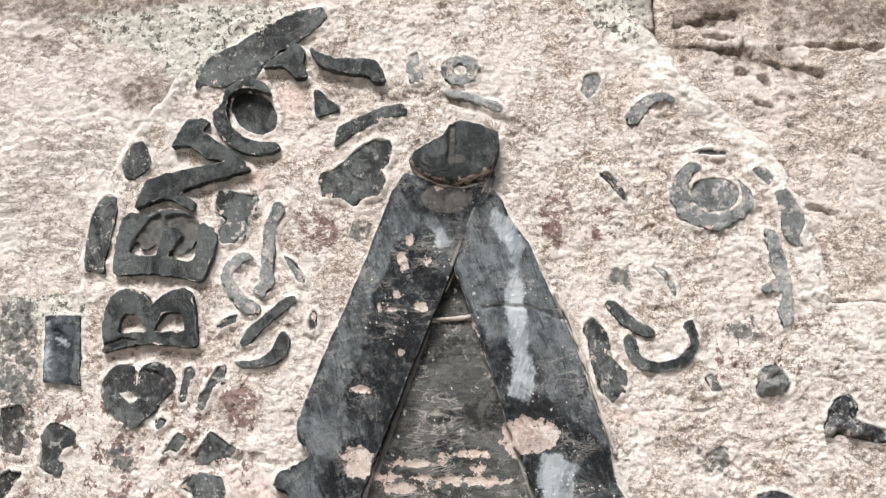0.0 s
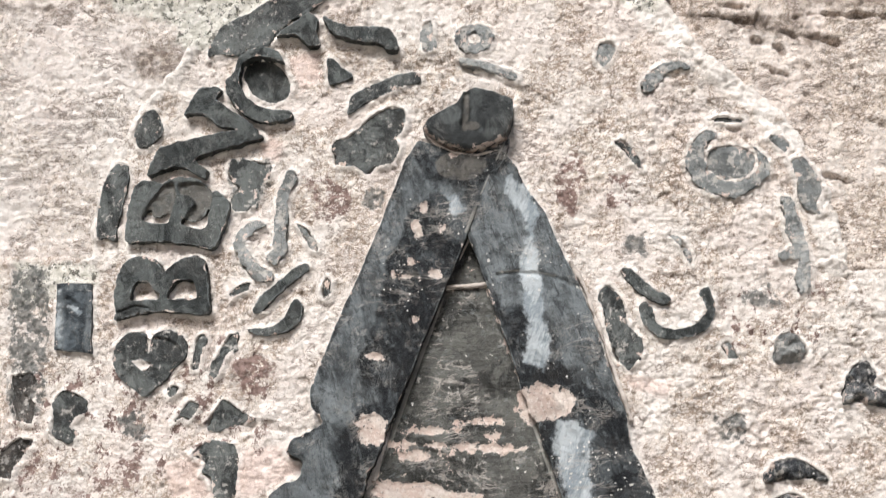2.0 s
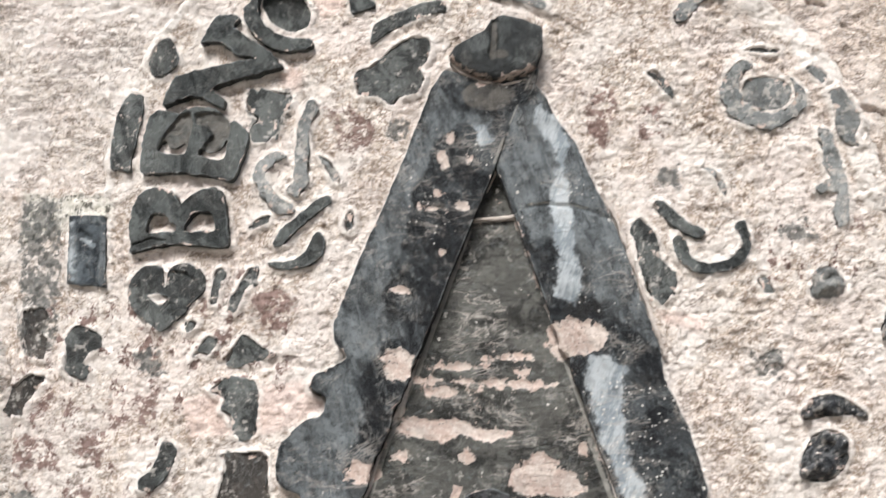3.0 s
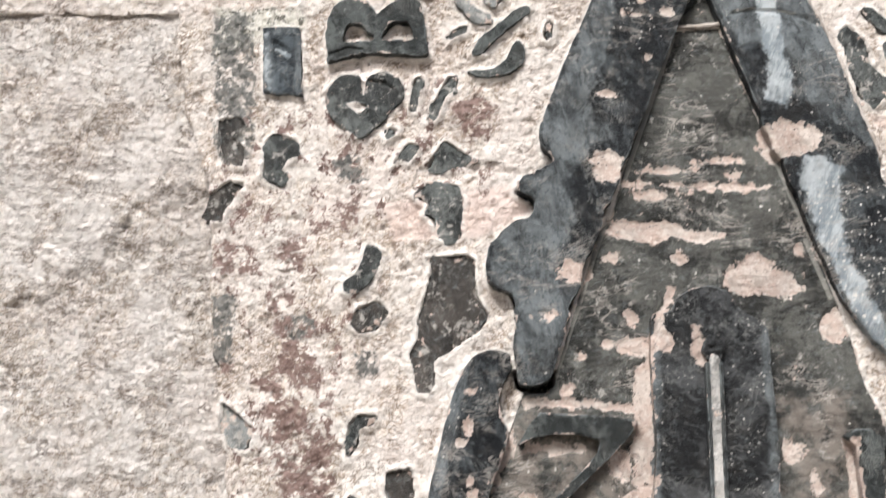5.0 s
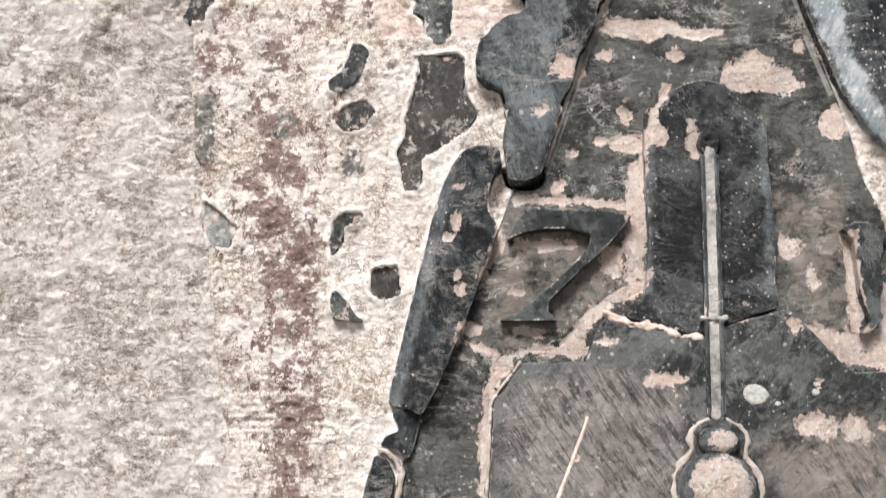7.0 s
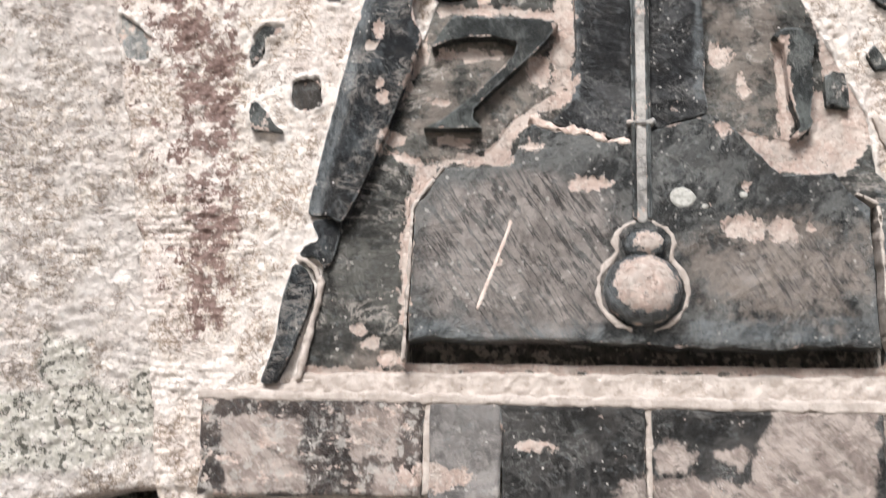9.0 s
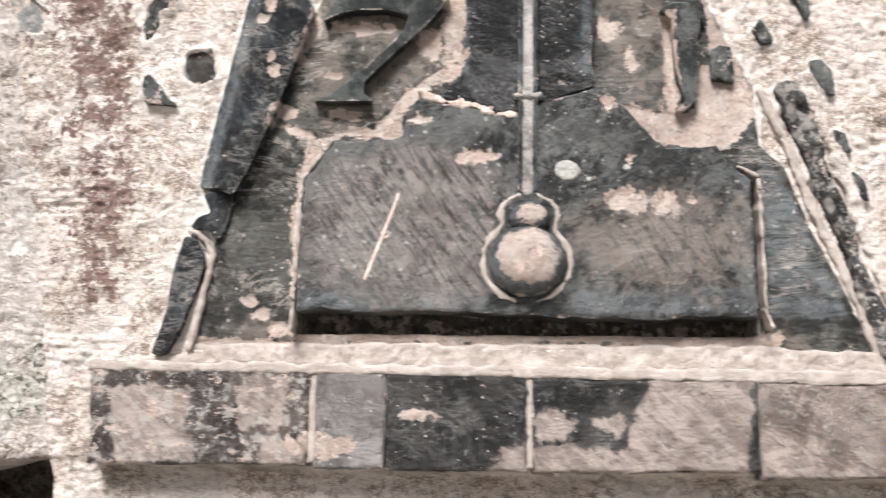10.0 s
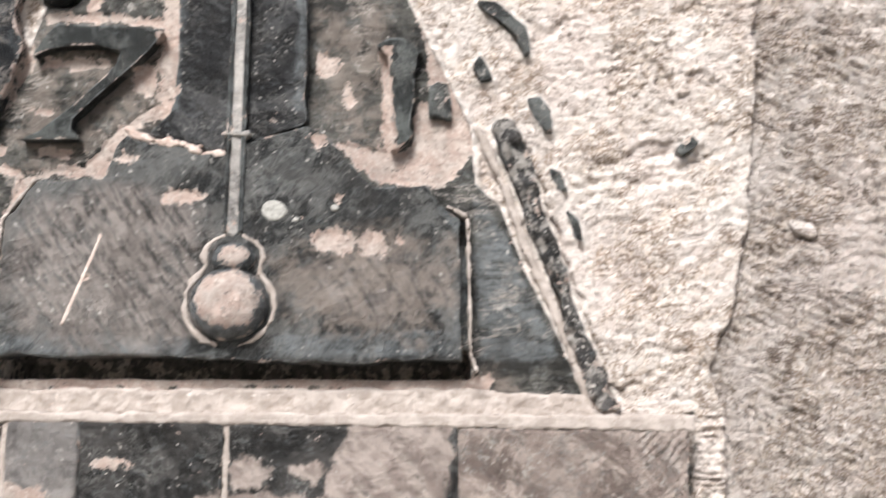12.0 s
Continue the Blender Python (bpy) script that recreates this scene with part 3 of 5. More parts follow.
SPLASH += [polygon(points) for points in (
    [(20, 1326), (41, 1336), (64, 1356), (78, 1334), (110, 1327), (121, 1306), (101, 1293), (81, 1306), (53, 1297), (33, 1301)],
    [(-131, 1376), (-113, 1394), (-78, 1390), (-49, 1396), (-17, 1383), (21, 1374), (0, 1363), (-39, 1373), (-64, 1360), (-99, 1367)],
    [(-149, 1472), (-120, 1481), (-102, 1473), (-106, 1446), (-127, 1437), (-139, 1441), (-135, 1461)],
    [(69, 1513), (98, 1527), (126, 1521), (141, 1506), (135, 1490), (96, 1491), (75, 1494)],
)]
SPLASH.append(polygon([(74, 1505), (85, 1515), (112, 1511), (137, 1518), (152, 1506), (146, 1487), (120, 1478), (88, 1472), (76, 1486)]))
WASH = []
WASH.append(polygon([(57, 1817), (72, 1817), (90, 1796), (100, 1766), (97, 1750), (99, 1725), (99, 1693), (107, 1672), (110, 1620), (116, 1592), (120, 1568), (106, 1548), (82, 1556), (91, 1590), (87, 1620), (80, 1652), (76, 1684), (80, 1709), (87, 1733), (80, 1758), (63, 1775), (55, 1796)]))
WASH.append(polygon([(127, 1476), (157, 1480), (173, 1461), (168, 1424), (171, 1374), (175, 1345), (172, 1365), (194, 1301), (213, 1267), (224, 1217), (195, 1242), (166, 1301), (149, 1345), (138, 1387), (120, 1438)]))
WASH.append(polygon([(-33, 1790), (-9, 1794), (0, 1769), (-20, 1757)]))
SPARSE = []
SPARSE.append(polygon([(-646, 1532), (-305, 1600), (-261, 1537), (-269, 1411), (-630, 1404)]))
SPARSE.append(polygon([(-655, 1449), (-400, 1451), (-409, 1304), (-466, 1141), (-449, 975), (-589, 971), (-629, 1240)]))
SPARSE.append(polygon([(-603, 1112), (-455, 1143), (-443, 975), (-442, 777), (-504, 749), (-550, 838), (-583, 972)]))
SPARSE.append(polygon([(348, 1671), (503, 1672), (497, 1562), (360, 1568)]))
# pale slate zones; the strips on chamfers and plate edges paint in sky sheen
BLOOM_SHEEN = []
BLOOM_SHEEN.append(polygon([(-307, 1192), (-322, 1137), (-337, 1075), (-361, 934), (-366, 897), (-350, 902), (-340, 961), (-319, 1075), (-300, 1166), (-298, 1205)]))
BLOOM_SHEEN.append(polygon([(-72, 1253), (-62, 1253), (-63, 1040), (-73, 1040)]))
BLOOM_SHEEN.append(polygon([(64, 1252), (72, 1255), (78, 1044), (69, 1043)]))
BLOOM_SHEEN.append(polygon([(230, 934), (262, 924), (264, 773), (251, 776), (252, 908)]))
BLOOM_SHEEN.append(polygon([(-80, 1849), (-101, 1798), (-121, 1748), (-137, 1701), (-154, 1654), (-173, 1607), (-191, 1558), (-202, 1523), (-171, 1514), (-134, 1511), (-148, 1551), (-129, 1598), (-117, 1642), (-111, 1695), (-88, 1736), (-81, 1769), (-49, 1794), (0, 1773), (-2, 1802), (-58, 1815)]))
BLOOM_SHEEN.append(polygon([(28, 1817), (53, 1830), (78, 1776), (86, 1742), (78, 1717), (58, 1684), (25, 1684), (8, 1733)]))
BLOOM_SHEEN.append(polygon([(94, 1781), (110, 1771), (126, 1742), (149, 1693), (153, 1673), (114, 1685), (106, 1717)]))
BLOOM_SHEEN.append(polygon([(80, 1795), (128, 1762), (159, 1681), (197, 1587), (204, 1541), (158, 1532), (120, 1602), (104, 1665)]))
BLOOM_SHEEN.append(polygon([(-264, 1366), (-200, 1382), (-203, 1322), (-242, 1299), (-270, 1314)]))
BLOOM_SHEEN.append(polygon([(-242, 1277), (-185, 1278), (-199, 1185), (-233, 1185)]))
BLOOM_SHEEN.append(polygon([(268, 955), (292, 935), (368, 772), (278, 770)]))
BLOOM_SHEEN.append(polygon([(-240, 787), (-37, 788), (-37, 769), (-242, 761)]))
BLOOM_SHEEN.append(polygon([(56, 790), (257, 801), (260, 773), (50, 768)]))
BLOOM_SHEEN.append(polygon([(-202, 1516), (-120, 1517), (-111, 1498), (-181, 1489)]))
BLOOM_SHEEN += [polygon(points) for points in (
    [(63, 1842), (84, 1800), (124, 1734), (159, 1661), (189, 1571), (214, 1488), (173, 1521), (131, 1555), (124, 1602), (104, 1633), (51, 1632), (27, 1680), (11, 1731), (39, 1802)],
    [(-205, 1552), (-210, 1505), (-188, 1462), (-233, 1441), (-213, 1408), (-261, 1366), (-272, 1314), (-236, 1278), (-234, 1179), (-199, 1184), (-173, 1264), (-189, 1330), (-161, 1390), (-179, 1439), (-136, 1493), (-157, 1529), (-172, 1593)],
)]
MOSS = []
MOSS.append(polygon([(-611, 2149), (-502, 2153), (-440, 2162), (-332, 2158), (-242, 2145), (-319, 2098), (-395, 2047), (-429, 2031), (-454, 2076), (-542, 2100)]))
MOSS.append(polygon([(160, 2212), (290, 2210), (287, 2107), (210, 2103), (185, 2145)]))
MOSS.append(polygon([(-451, 2048), (-433, 2103), (-356, 2140), (-295, 2140), (-319, 2107), (-377, 2061), (-400, 2020)]))
MOSS.append(polygon([(188, 2143), (255, 2146), (296, 2095), (262, 2077), (213, 2105)]))
MOSS.append(polygon([(-661, 1695), (-534, 1695), (-531, 1662), (-653, 1628)]))
MOSS.append(polygon([(-679, 771), (-626, 759), (-614, 708), (-673, 706)]))
MOSS.append(polygon([(-578, 734), (-545, 735), (-533, 634), (-563, 646)]))
MOSS.append(polygon([(-760, 690), (-620, 715), (-560, 690), (-548, 650), (-640, 610), (-760, 600)]))
PURPLE_AREAS = []
PURPLE_AREAS.append(polygon([(-555, 1279), (-527, 1295), (-503, 1273), (-484, 1228), (-481, 1177), (-502, 1141), (-554, 1161), (-577, 1175), (-535, 1198), (-545, 1242)]))
PURPLE_AREAS.append(polygon([(-559, 1125), (-502, 1134), (-463, 1106), (-461, 975), (-512, 974), (-524, 1042), (-548, 1083)]))
PURPLE_AREAS.append(polygon([(-640, 1359), (-583, 1355), (-573, 1317), (-633, 1315)]))
PURPLE_AREAS.append(polygon([(-489, 1415), (-448, 1418), (-450, 1388), (-487, 1380)]))
PURPLE_AREAS.append(polygon([(-546, 1360), (-505, 1372), (-517, 1325), (-536, 1324)]))
PURPLE_AREAS.append(polygon([(-241, 1827), (-211, 1832), (-168, 1801), (-181, 1757), (-216, 1765)]))
PURPLE_AREAS.append(polygon([(120, 1845), (161, 1870), (171, 1828), (151, 1760), (128, 1800)]))
PURPLE_AREAS.append(polygon([(-321, 1520), (-318, 1548), (-299, 1560), (-278, 1553), (-281, 1527), (-291, 1496)]))
PURPLE_AREAS.append(polygon([(-514, 1410), (-452, 1418), (-456, 1381), (-503, 1378)]))
PURPLE_AREAS.append(polygon([(-562, 1347), (-510, 1372), (-520, 1318)]))
PURPLE_AREAS.append(polygon([(-558, 1143), (-533, 1172), (-472, 1094), (-464, 1029), (-516, 1040)]))
PURPLE_AREAS.append(polygon([(-515, 953), (-456, 961), (-443, 887), (-458, 773), (-502, 800), (-501, 880)]))
PURPLE_AREAS.append(polygon([(197, 1828), (230, 1832), (233, 1785), (201, 1781)]))
PURPLE_AREAS.append(polygon([(-471, 1099), (-463, 1106), (-468, 1050), (-479, 1050)]))
PURPLE_AREAS.append(polygon([(-325, 1557), (-291, 1567), (-268, 1541), (-297, 1504), (-320, 1516)]))
RESIDUE_AREAS = []
RESIDUE_AREAS.append(polygon([(-352, 1843), (-297, 1853), (-290, 1817), (-301, 1782), (-332, 1774), (-345, 1810)]))
RESIDUE_AREAS.append(polygon([(-632, 1286), (-601, 1294), (-601, 1197), (-624, 1196)]))
RESIDUE_AREAS.append(polygon([(-652, 1547), (-597, 1548), (-592, 1474), (-642, 1474)]))
RESIDUE_AREAS.append(polygon([(-665, 1684), (-608, 1691), (-592, 1549), (-649, 1554)]))
RESIDUE_AREAS.append(polygon([(-152, 1806), (-118, 1810), (-125, 1776), (-151, 1780)]))
RESIDUE_AREAS.append(polygon([(379, 1655), (419, 1672), (433, 1640), (386, 1640)]))
RESIDUE_AREAS.append(polygon([(-483, 1471), (-452, 1487), (-440, 1448), (-472, 1440)]))
RESIDUE_AREAS.append(polygon([(-539, 1257), (-510, 1265), (-486, 1243), (-522, 1228)]))
RESIDUE_AREAS.append(polygon([(224, 1736), (256, 1744), (252, 1711), (220, 1715)]))
RESIDUE_AREAS.append(polygon([(-445, 1214), (-413, 1222), (-411, 1186), (-436, 1185)]))
RESIDUE_AREAS.append(polygon([(342, 1484), (380, 1492), (371, 1454), (345, 1458)]))
PINK_AREAS = []
PINK_AREAS.append(polygon([(-274, 2014), (-230, 2028), (-220, 1978), (-252, 1963)]))
PINK_AREAS.append(polygon([(219, 1540), (286, 1533), (274, 1512), (225, 1524)]))
PINK_AREAS.append(polygon([(-414, 1412), (-222, 1445), (-213, 1406), (-279, 1373), (-397, 1364)]))
PINK_AREAS.append(polygon([(-299, 1888), (-273, 1880), (-280, 1853), (-306, 1858)]))
BOB_LEFT = [(-7, 780), (-21, 785), (-32, 795), (-40, 807), (-43, 821), (-41, 835), (-35, 848), (-25, 859), (-21, 866), (-24, 875), (-22, 885), (-14, 893), (-3, 899)]
BOB_RIGHT = [(19, 780), (33, 785), (44, 795), (52, 807), (55, 821), (53, 835), (47, 848), (37, 859), (37, 866), (40, 875), (38, 885), (30, 893), (19, 899)]
TIP_HOLLOW = [(-240, 1196), (-230, 1194), (-199, 1191), (-188, 1197), (-188, 1180), (-199, 1169), (-220, 1168), (-236, 1176)]
CREVICES = [stroke(points, wide) for points, wide in (
    ([(329, 2119), (346, 2124), (367, 2126), (385, 2128)], 7),
    ([(377, 2139), (396, 2137), (417, 2138)], 5),
    ([(332, 2084), (365, 2086), (406, 2078), (439, 2071)], 3),
    ([(429, 2068), (451, 2063), (480, 2055), (512, 2050), (540, 2040)], 4),
    ([(420, 2047), (446, 2040), (460, 2030)], 3),
    ([(481, 2084), (523, 2090), (580, 2086), (636, 2084)], 2),
    ([(431, 2101), (430, 2076)], 3),
    ([(448, 1996), (468, 1989)], 2),
    ([(374, 2104), (416, 2101)], 2),
    ([(562, 1928), (622, 1902)], 1),
    ([(351, 1933), (408, 1923)], 1),
    ([(508, 1837), (547, 1828)], 1),
)]
FILM = []
FILM.append(polygon([(-242, 1151), (-74, 1147), (-74, 1051), (-140, 1009), (-225, 967), (-252, 993)]))
FILM.append(polygon([(84, 1170), (169, 1172), (180, 1010), (129, 996), (95, 1048)]))
FILM.append(polygon([(-305, 754), (303, 758), (327, 730), (-353, 719)]))
LEG_EDGE = [(147, 1698), (164, 1666), (180, 1620), (196, 1571), (211, 1525), (225, 1481)]
FOOT_BEAD = [(-374, 854), (-367, 853), (-356, 844), (-348, 828), (-350, 808), (-357, 776), (-364, 740), (-368, 719)]
BAR_LINE = [(-39, 1660), (-19, 1662), (9, 1663), (34, 1667)]
CAP_LINE = [(-60, 1881), (-46, 1868), (-21, 1855), (11, 1850), (42, 1858)]
GROUTS = []
GROUTS.append([(-215, 956), (-238, 925), (-247, 912), (-248, 841), (-250, 790), (-251, 743)])
GROUTS.append([(262, 921), (265, 852), (267, 776), (274, 757)])
SEAM_LINE = [(-118, 1018), (-92, 1006), (-60, 1001), (-35, 994), (-10, 990)]
GROUTS.append([(240, 936), (260, 926)])
STAINS = []
STAINS.append(polygon([(-440, 2272), (-159, 2267), (-180, 2176), (-279, 2158), (-351, 2164), (-414, 2171)]))
STAINS.append(polygon([(-803, 2277), (-440, 2272), (-440, 2154), (-464, 2111), (-544, 2105), (-628, 2127), (-676, 2147), (-786, 2143)]))
STAINS.append(polygon([(309, 2260), (473, 2258), (453, 2135), (406, 2115), (322, 2121)]))
STAINS.append(polygon([(464, 2258), (760, 2253), (745, 2100), (580, 2097), (473, 2107)]))
STAINS.append(polygon([(329, 2094), (430, 2089), (528, 2052), (527, 2038), (445, 2057), (329, 2076)]))
STAINS.append(polygon([(-782, 2113), (-626, 2108), (-625, 2094), (-780, 2095)]))
STAINS.append(polygon([(-534, 2040), (-431, 2044), (-444, 1975), (-520, 1989)]))
RIM_LINES = [stroke(points, 6) for points in (
    [(-33, 1646), (-64, 1554), (-98, 1452), (-107, 1432), (-133, 1363), (-167, 1254), (-188, 1189)],
    [(31, 1666), (56, 1597), (80, 1524)],
    [(96, 1472), (116, 1416), (141, 1353), (127, 1370), (154, 1296)],
)]
LEDGES = [stroke(points, wide) for points, wide in (
    ([(392, 968), (424, 977), (456, 971), (494, 977)], 5),
    ([(411, 990), (443, 1001), (469, 1015), (508, 1017)], 6),
    ([(432, 1125), (471, 1111), (490, 1085)], 4),
    ([(505, 1181), (546, 1188)], 4),
    ([(334, 1140), (373, 1156)], 3),
    ([(241, 1563), (283, 1567), (314, 1558)], 5),
    ([(-141, 1966), (-74, 1999), (-6, 2001), (53, 1971), (128, 1931)], 3),
    ([(-292, 1463), (-266, 1460), (-237, 1457)], 4),
    ([(-359, 1457), (-329, 1454)], 4),
)]
FOOT_CRUST = [(324, 1046), (340, 1010), (356, 967), (372, 922), (384, 884), (400, 840), (415, 796), (428, 753)]
FOOT_FILLET = [(273, 1033), (289, 997), (308, 955), (324, 908), (341, 869), (362, 820), (381, 771), (398, 725)]
CUTS = []  # outlines of all that is let into the panel


def letter_piece(name, outline, top, holes=(), ch="?", faded=False):
    field = polygon(outline, "round" if name in ("letter_o", "letter_o_worn", "letter_stroke", "letter_b") else True)
    CUTS.append(pierced(field, [polygon(h, True) for h in holes]))
    relief = cleft(0.0024, len(CUTS))
    if ch == "E":  # sunk channels between the arms
        flat, sunk = relief, [polygon([(-450, 1798), (-443, 1809), (-429, 1814), (-424, 1794), (-429, 1768), (-432, 1751), (-462, 1755), (-471, 1764), (-462, 1781)], True),
                              polygon([(-423, 1811), (-399, 1814), (-373, 1809), (-370, 1790), (-376, 1756), (-385, 1743), (-409, 1751), (-404, 1768), (-392, 1781), (-404, 1794), (-419, 1795)], True)]
        relief = lambda x, z, d: flat(x, z, d) + 0.0065 * np.clip(0.5 - union(sunk, x, z) / 0.002, 0, 1) + 0.003 * rough(x, z, 0.008, 6, 3) * (union(sunk, x, z) < 0)
    if ch == "B":  # a hairline break across the foot
        whole, split = relief, stroke([(-504, 1614), (-494, 1620), (-481, 1624), (-471, 1629), (-449, 1626)], 1)
        relief = lambda x, z, d: whole(x, z, d) + 0.004 * np.clip(1 - (split(x, z) + 0.002 * rough(x, z, 0.01, 4, 3)) / 0.0016, 0, 1)
    marks = {"residue_shade": sunk} if ch == "E" else None
    ob = slab("letter", field, M_FADED if faded else M_LETTER, top, 0.022, 0.0016, 0.0024 if not faded else 0.0045, 0.007, 0.0009,
              relief, [polygon(h, True) for h in holes], marks, len(CUTS))
    look_ = "weathered grey-green slate" if faded else "dark slate"
    what = f"letter {ch}" if ch != "?" else "part of a letter"
    return tagged(ob, f"{look_} {what} inlaid in pale stone", "letter", "inlaid letters")


def border_piece(name, outline, top, faded=False):
    field = polygon(outline, True)
    CUTS.append(field)
    ob = slab("border_strip", field, M_FADED if faded else M_SHARD, top, 0.022, 0.002, 0.003, 0.014, 0.0015, cleft(0.0022, len(CUTS)), seed=len(CUTS))
    return tagged(ob, ("faded grey" if faded else "dark grey") + " slate strip along the arched edge of the panel", "border", "arched slate border")


def ring_piece(name, outline, top, faded=False):
    field = polygon(outline, "round")
    CUTS.append(field)
    ob = slab("ring_strip", field, M_FADED if faded else M_SHARD, top, 0.022, 0.0018, 0.0022, 0.012, 0.0018, cleft(0.0018, len(CUTS)), seed=len(CUTS))
    return tagged(ob, "curved grey slate strip under the ring of letters", "border", "inner slate ring")


def heart_piece(name, outline, top, holes=()):
    field = polygon(outline, "round")
    gaps = [polygon(h, True) for h in holes]
    CUTS.append(pierced(field, gaps))
    crack = stroke([(-439, 1584), (-420, 1582), (-408, 1574), (-400, 1566)], 2)
    split = lambda x, z, d: cleft(0.0022, 71)(x, z, d) + 0.005 * np.clip(1 - (crack(x, z) + 0.002 * rough(x, z, 0.01, 2, 2)) / 0.0025, 0, 1)
    ob = slab("heart", field, M_SHARD, top, 0.022, 0.0017, 0.002, 0.01, 0.0014, split, gaps, seed=71)
    return tagged(ob, "cracked dark slate heart inlaid below the letters", "heart")


def fragment_piece(name, outline, top, th=0, faded=False):
    field = polygon(outline, "round" if name in ("letter_core", "stone_lump") else name != "slate_tablet")
    CUTS.append(field)
    if name == "stone_lump":
        swell = lambda x, z, d: -0.012 * np.sqrt(np.clip(-d / 0.018, 0, 1)) + 0.012 * rough(x, z, 0.02, len(CUTS), 4) + 0.003 * np.floor(3 * rough(x, z, 0.012, 9, 2))
        ob = slab("stone_lump", field, M_FADED if faded else M_LUMP, 0.004, 0.022, 0.002, 0.006, 0.015, 0.006, swell, seed=len(CUTS))
        return tagged(ob, "knobbly dark stone lump bedded in pale mortar", "stone", "stone lumps")
    dents = [stroke([(-572, 1640), (-563, 1636), (-556, 1630)], 3), stroke([(-558, 1591), (-552, 1578)], 3)]
    tablet_dips = lambda x, z, d: cleft(0.003, 40)(x, z, d) + 0.005 * np.clip(1 - (union(dents, x, z) + 0.003 * rough(x, z, 0.01, 8, 3)) / 0.004, 0, 1)
    proud = name in ("slate_tablet", "slate_comma", "letter_core") or top < -0.001
    trace = top > 0.0045 and name != "letter_core"
    top = top if proud else 0.0085 if trace else 0.006
    mat = M_FADED if faded else M_TRACE if trace else M_LETTER if name == "letter_core" else M_TABLET if name == "slate_tablet" else M_SHARD
    ob = slab("slate_fragment", field, mat, top, 0.022, 0.002, 0.002 if proud else 0.009, 0.016, 0.0015, tablet_dips if name == "slate_tablet" else cleft(0.0024, len(CUTS)), (), {"bloom_sheen": [stroke([(-585, 1651), (-581, 1614), (-575, 1573)], 15), stroke([(-585, 1655), (-562, 1657), (-540, 1658)], 7), stroke([(-540, 1658), (-536, 1614), (-534, 1567)], 8)], "wash": [stroke([(-566, 1628), (-558, 1624), (-550, 1619)], 3), stroke([(-585, 1651), (-581, 1614), (-575, 1573)], 4)]} if name == "slate_tablet" else None, seed=len(CUTS))
    words = {"slate_tablet": "small upright blue-grey slate tablet in the panel", "slate_comma": "curved comma-shaped slate piece in a pale hollow",
             "letter_core": "round slate core inside a ring letter"}
    plain = "pale weathered slate fragment set in the panel" if faded else "thin worn dark slate trace in the panel" if trace else "dark broken slate fragment set in the panel"
    return tagged(ob, words.get(name, plain), "slate piece", "slate fragments")


# ---- the mason's level: two legs, a back slab, plates and a plumb line ----
level = tagged(base("masons_level", 0.0, 0.01, 0.72), "large dark slate mason's level with legs, plates and plumb bob", "level")
LEVEL_PARTS = {
    "hinge_cap": ("hinge_cap", M_CAP, 0.002, "dark rounded slate cap at the top"),
    "leg_left": ("leg", M_LEG, 0.002, "long streaked slate leg with a broken end"),
    "leg_right_upper": ("leg", M_LEG, 0.002, "slate leg with white limewash streak"),
    "leg_right_lower": ("leg", M_LEG, 0.002, "broken lower slate leg with pale streak"),
    "back_slab": ("back_slab", M_BACK, 0.002, "dark olive slate slab scarred with pink mortar"),
    "gusset": ("gusset", M_BACK, 0.003, "small dull slate triangle between the legs"),
    "leg_left_lower": ("leg", M_LEG, 0.002, "chamfered blue-black slate leg"),
    "leg_left_foot": ("leg_foot", M_LEG, 0.002, ""),
    "leg_left_chip": ("leg_foot", M_LEG, 0.002, ""),
    "leg_right_foot": ("leg", M_FOOT, 0.005, "rough worn slate leg crusted with mortar"),
    "upright_plate": ("plate", M_PLATE, 0.002, "tall black slate plate with a rounded top"),
    "base_plate": ("plate", M_BASE, 0.0025, "wide black slate plate, rubbed brown in the middle"),
    "letter_z": ("letter", M_LETTER, 0.001, "dark slate letter Z"),
    "letter_i": ("letter", M_LETTER, 0.001, "dark slate letter I"),
    "slate_piece": ("slate_fragment", M_SHARD, 0.002, ""),
}


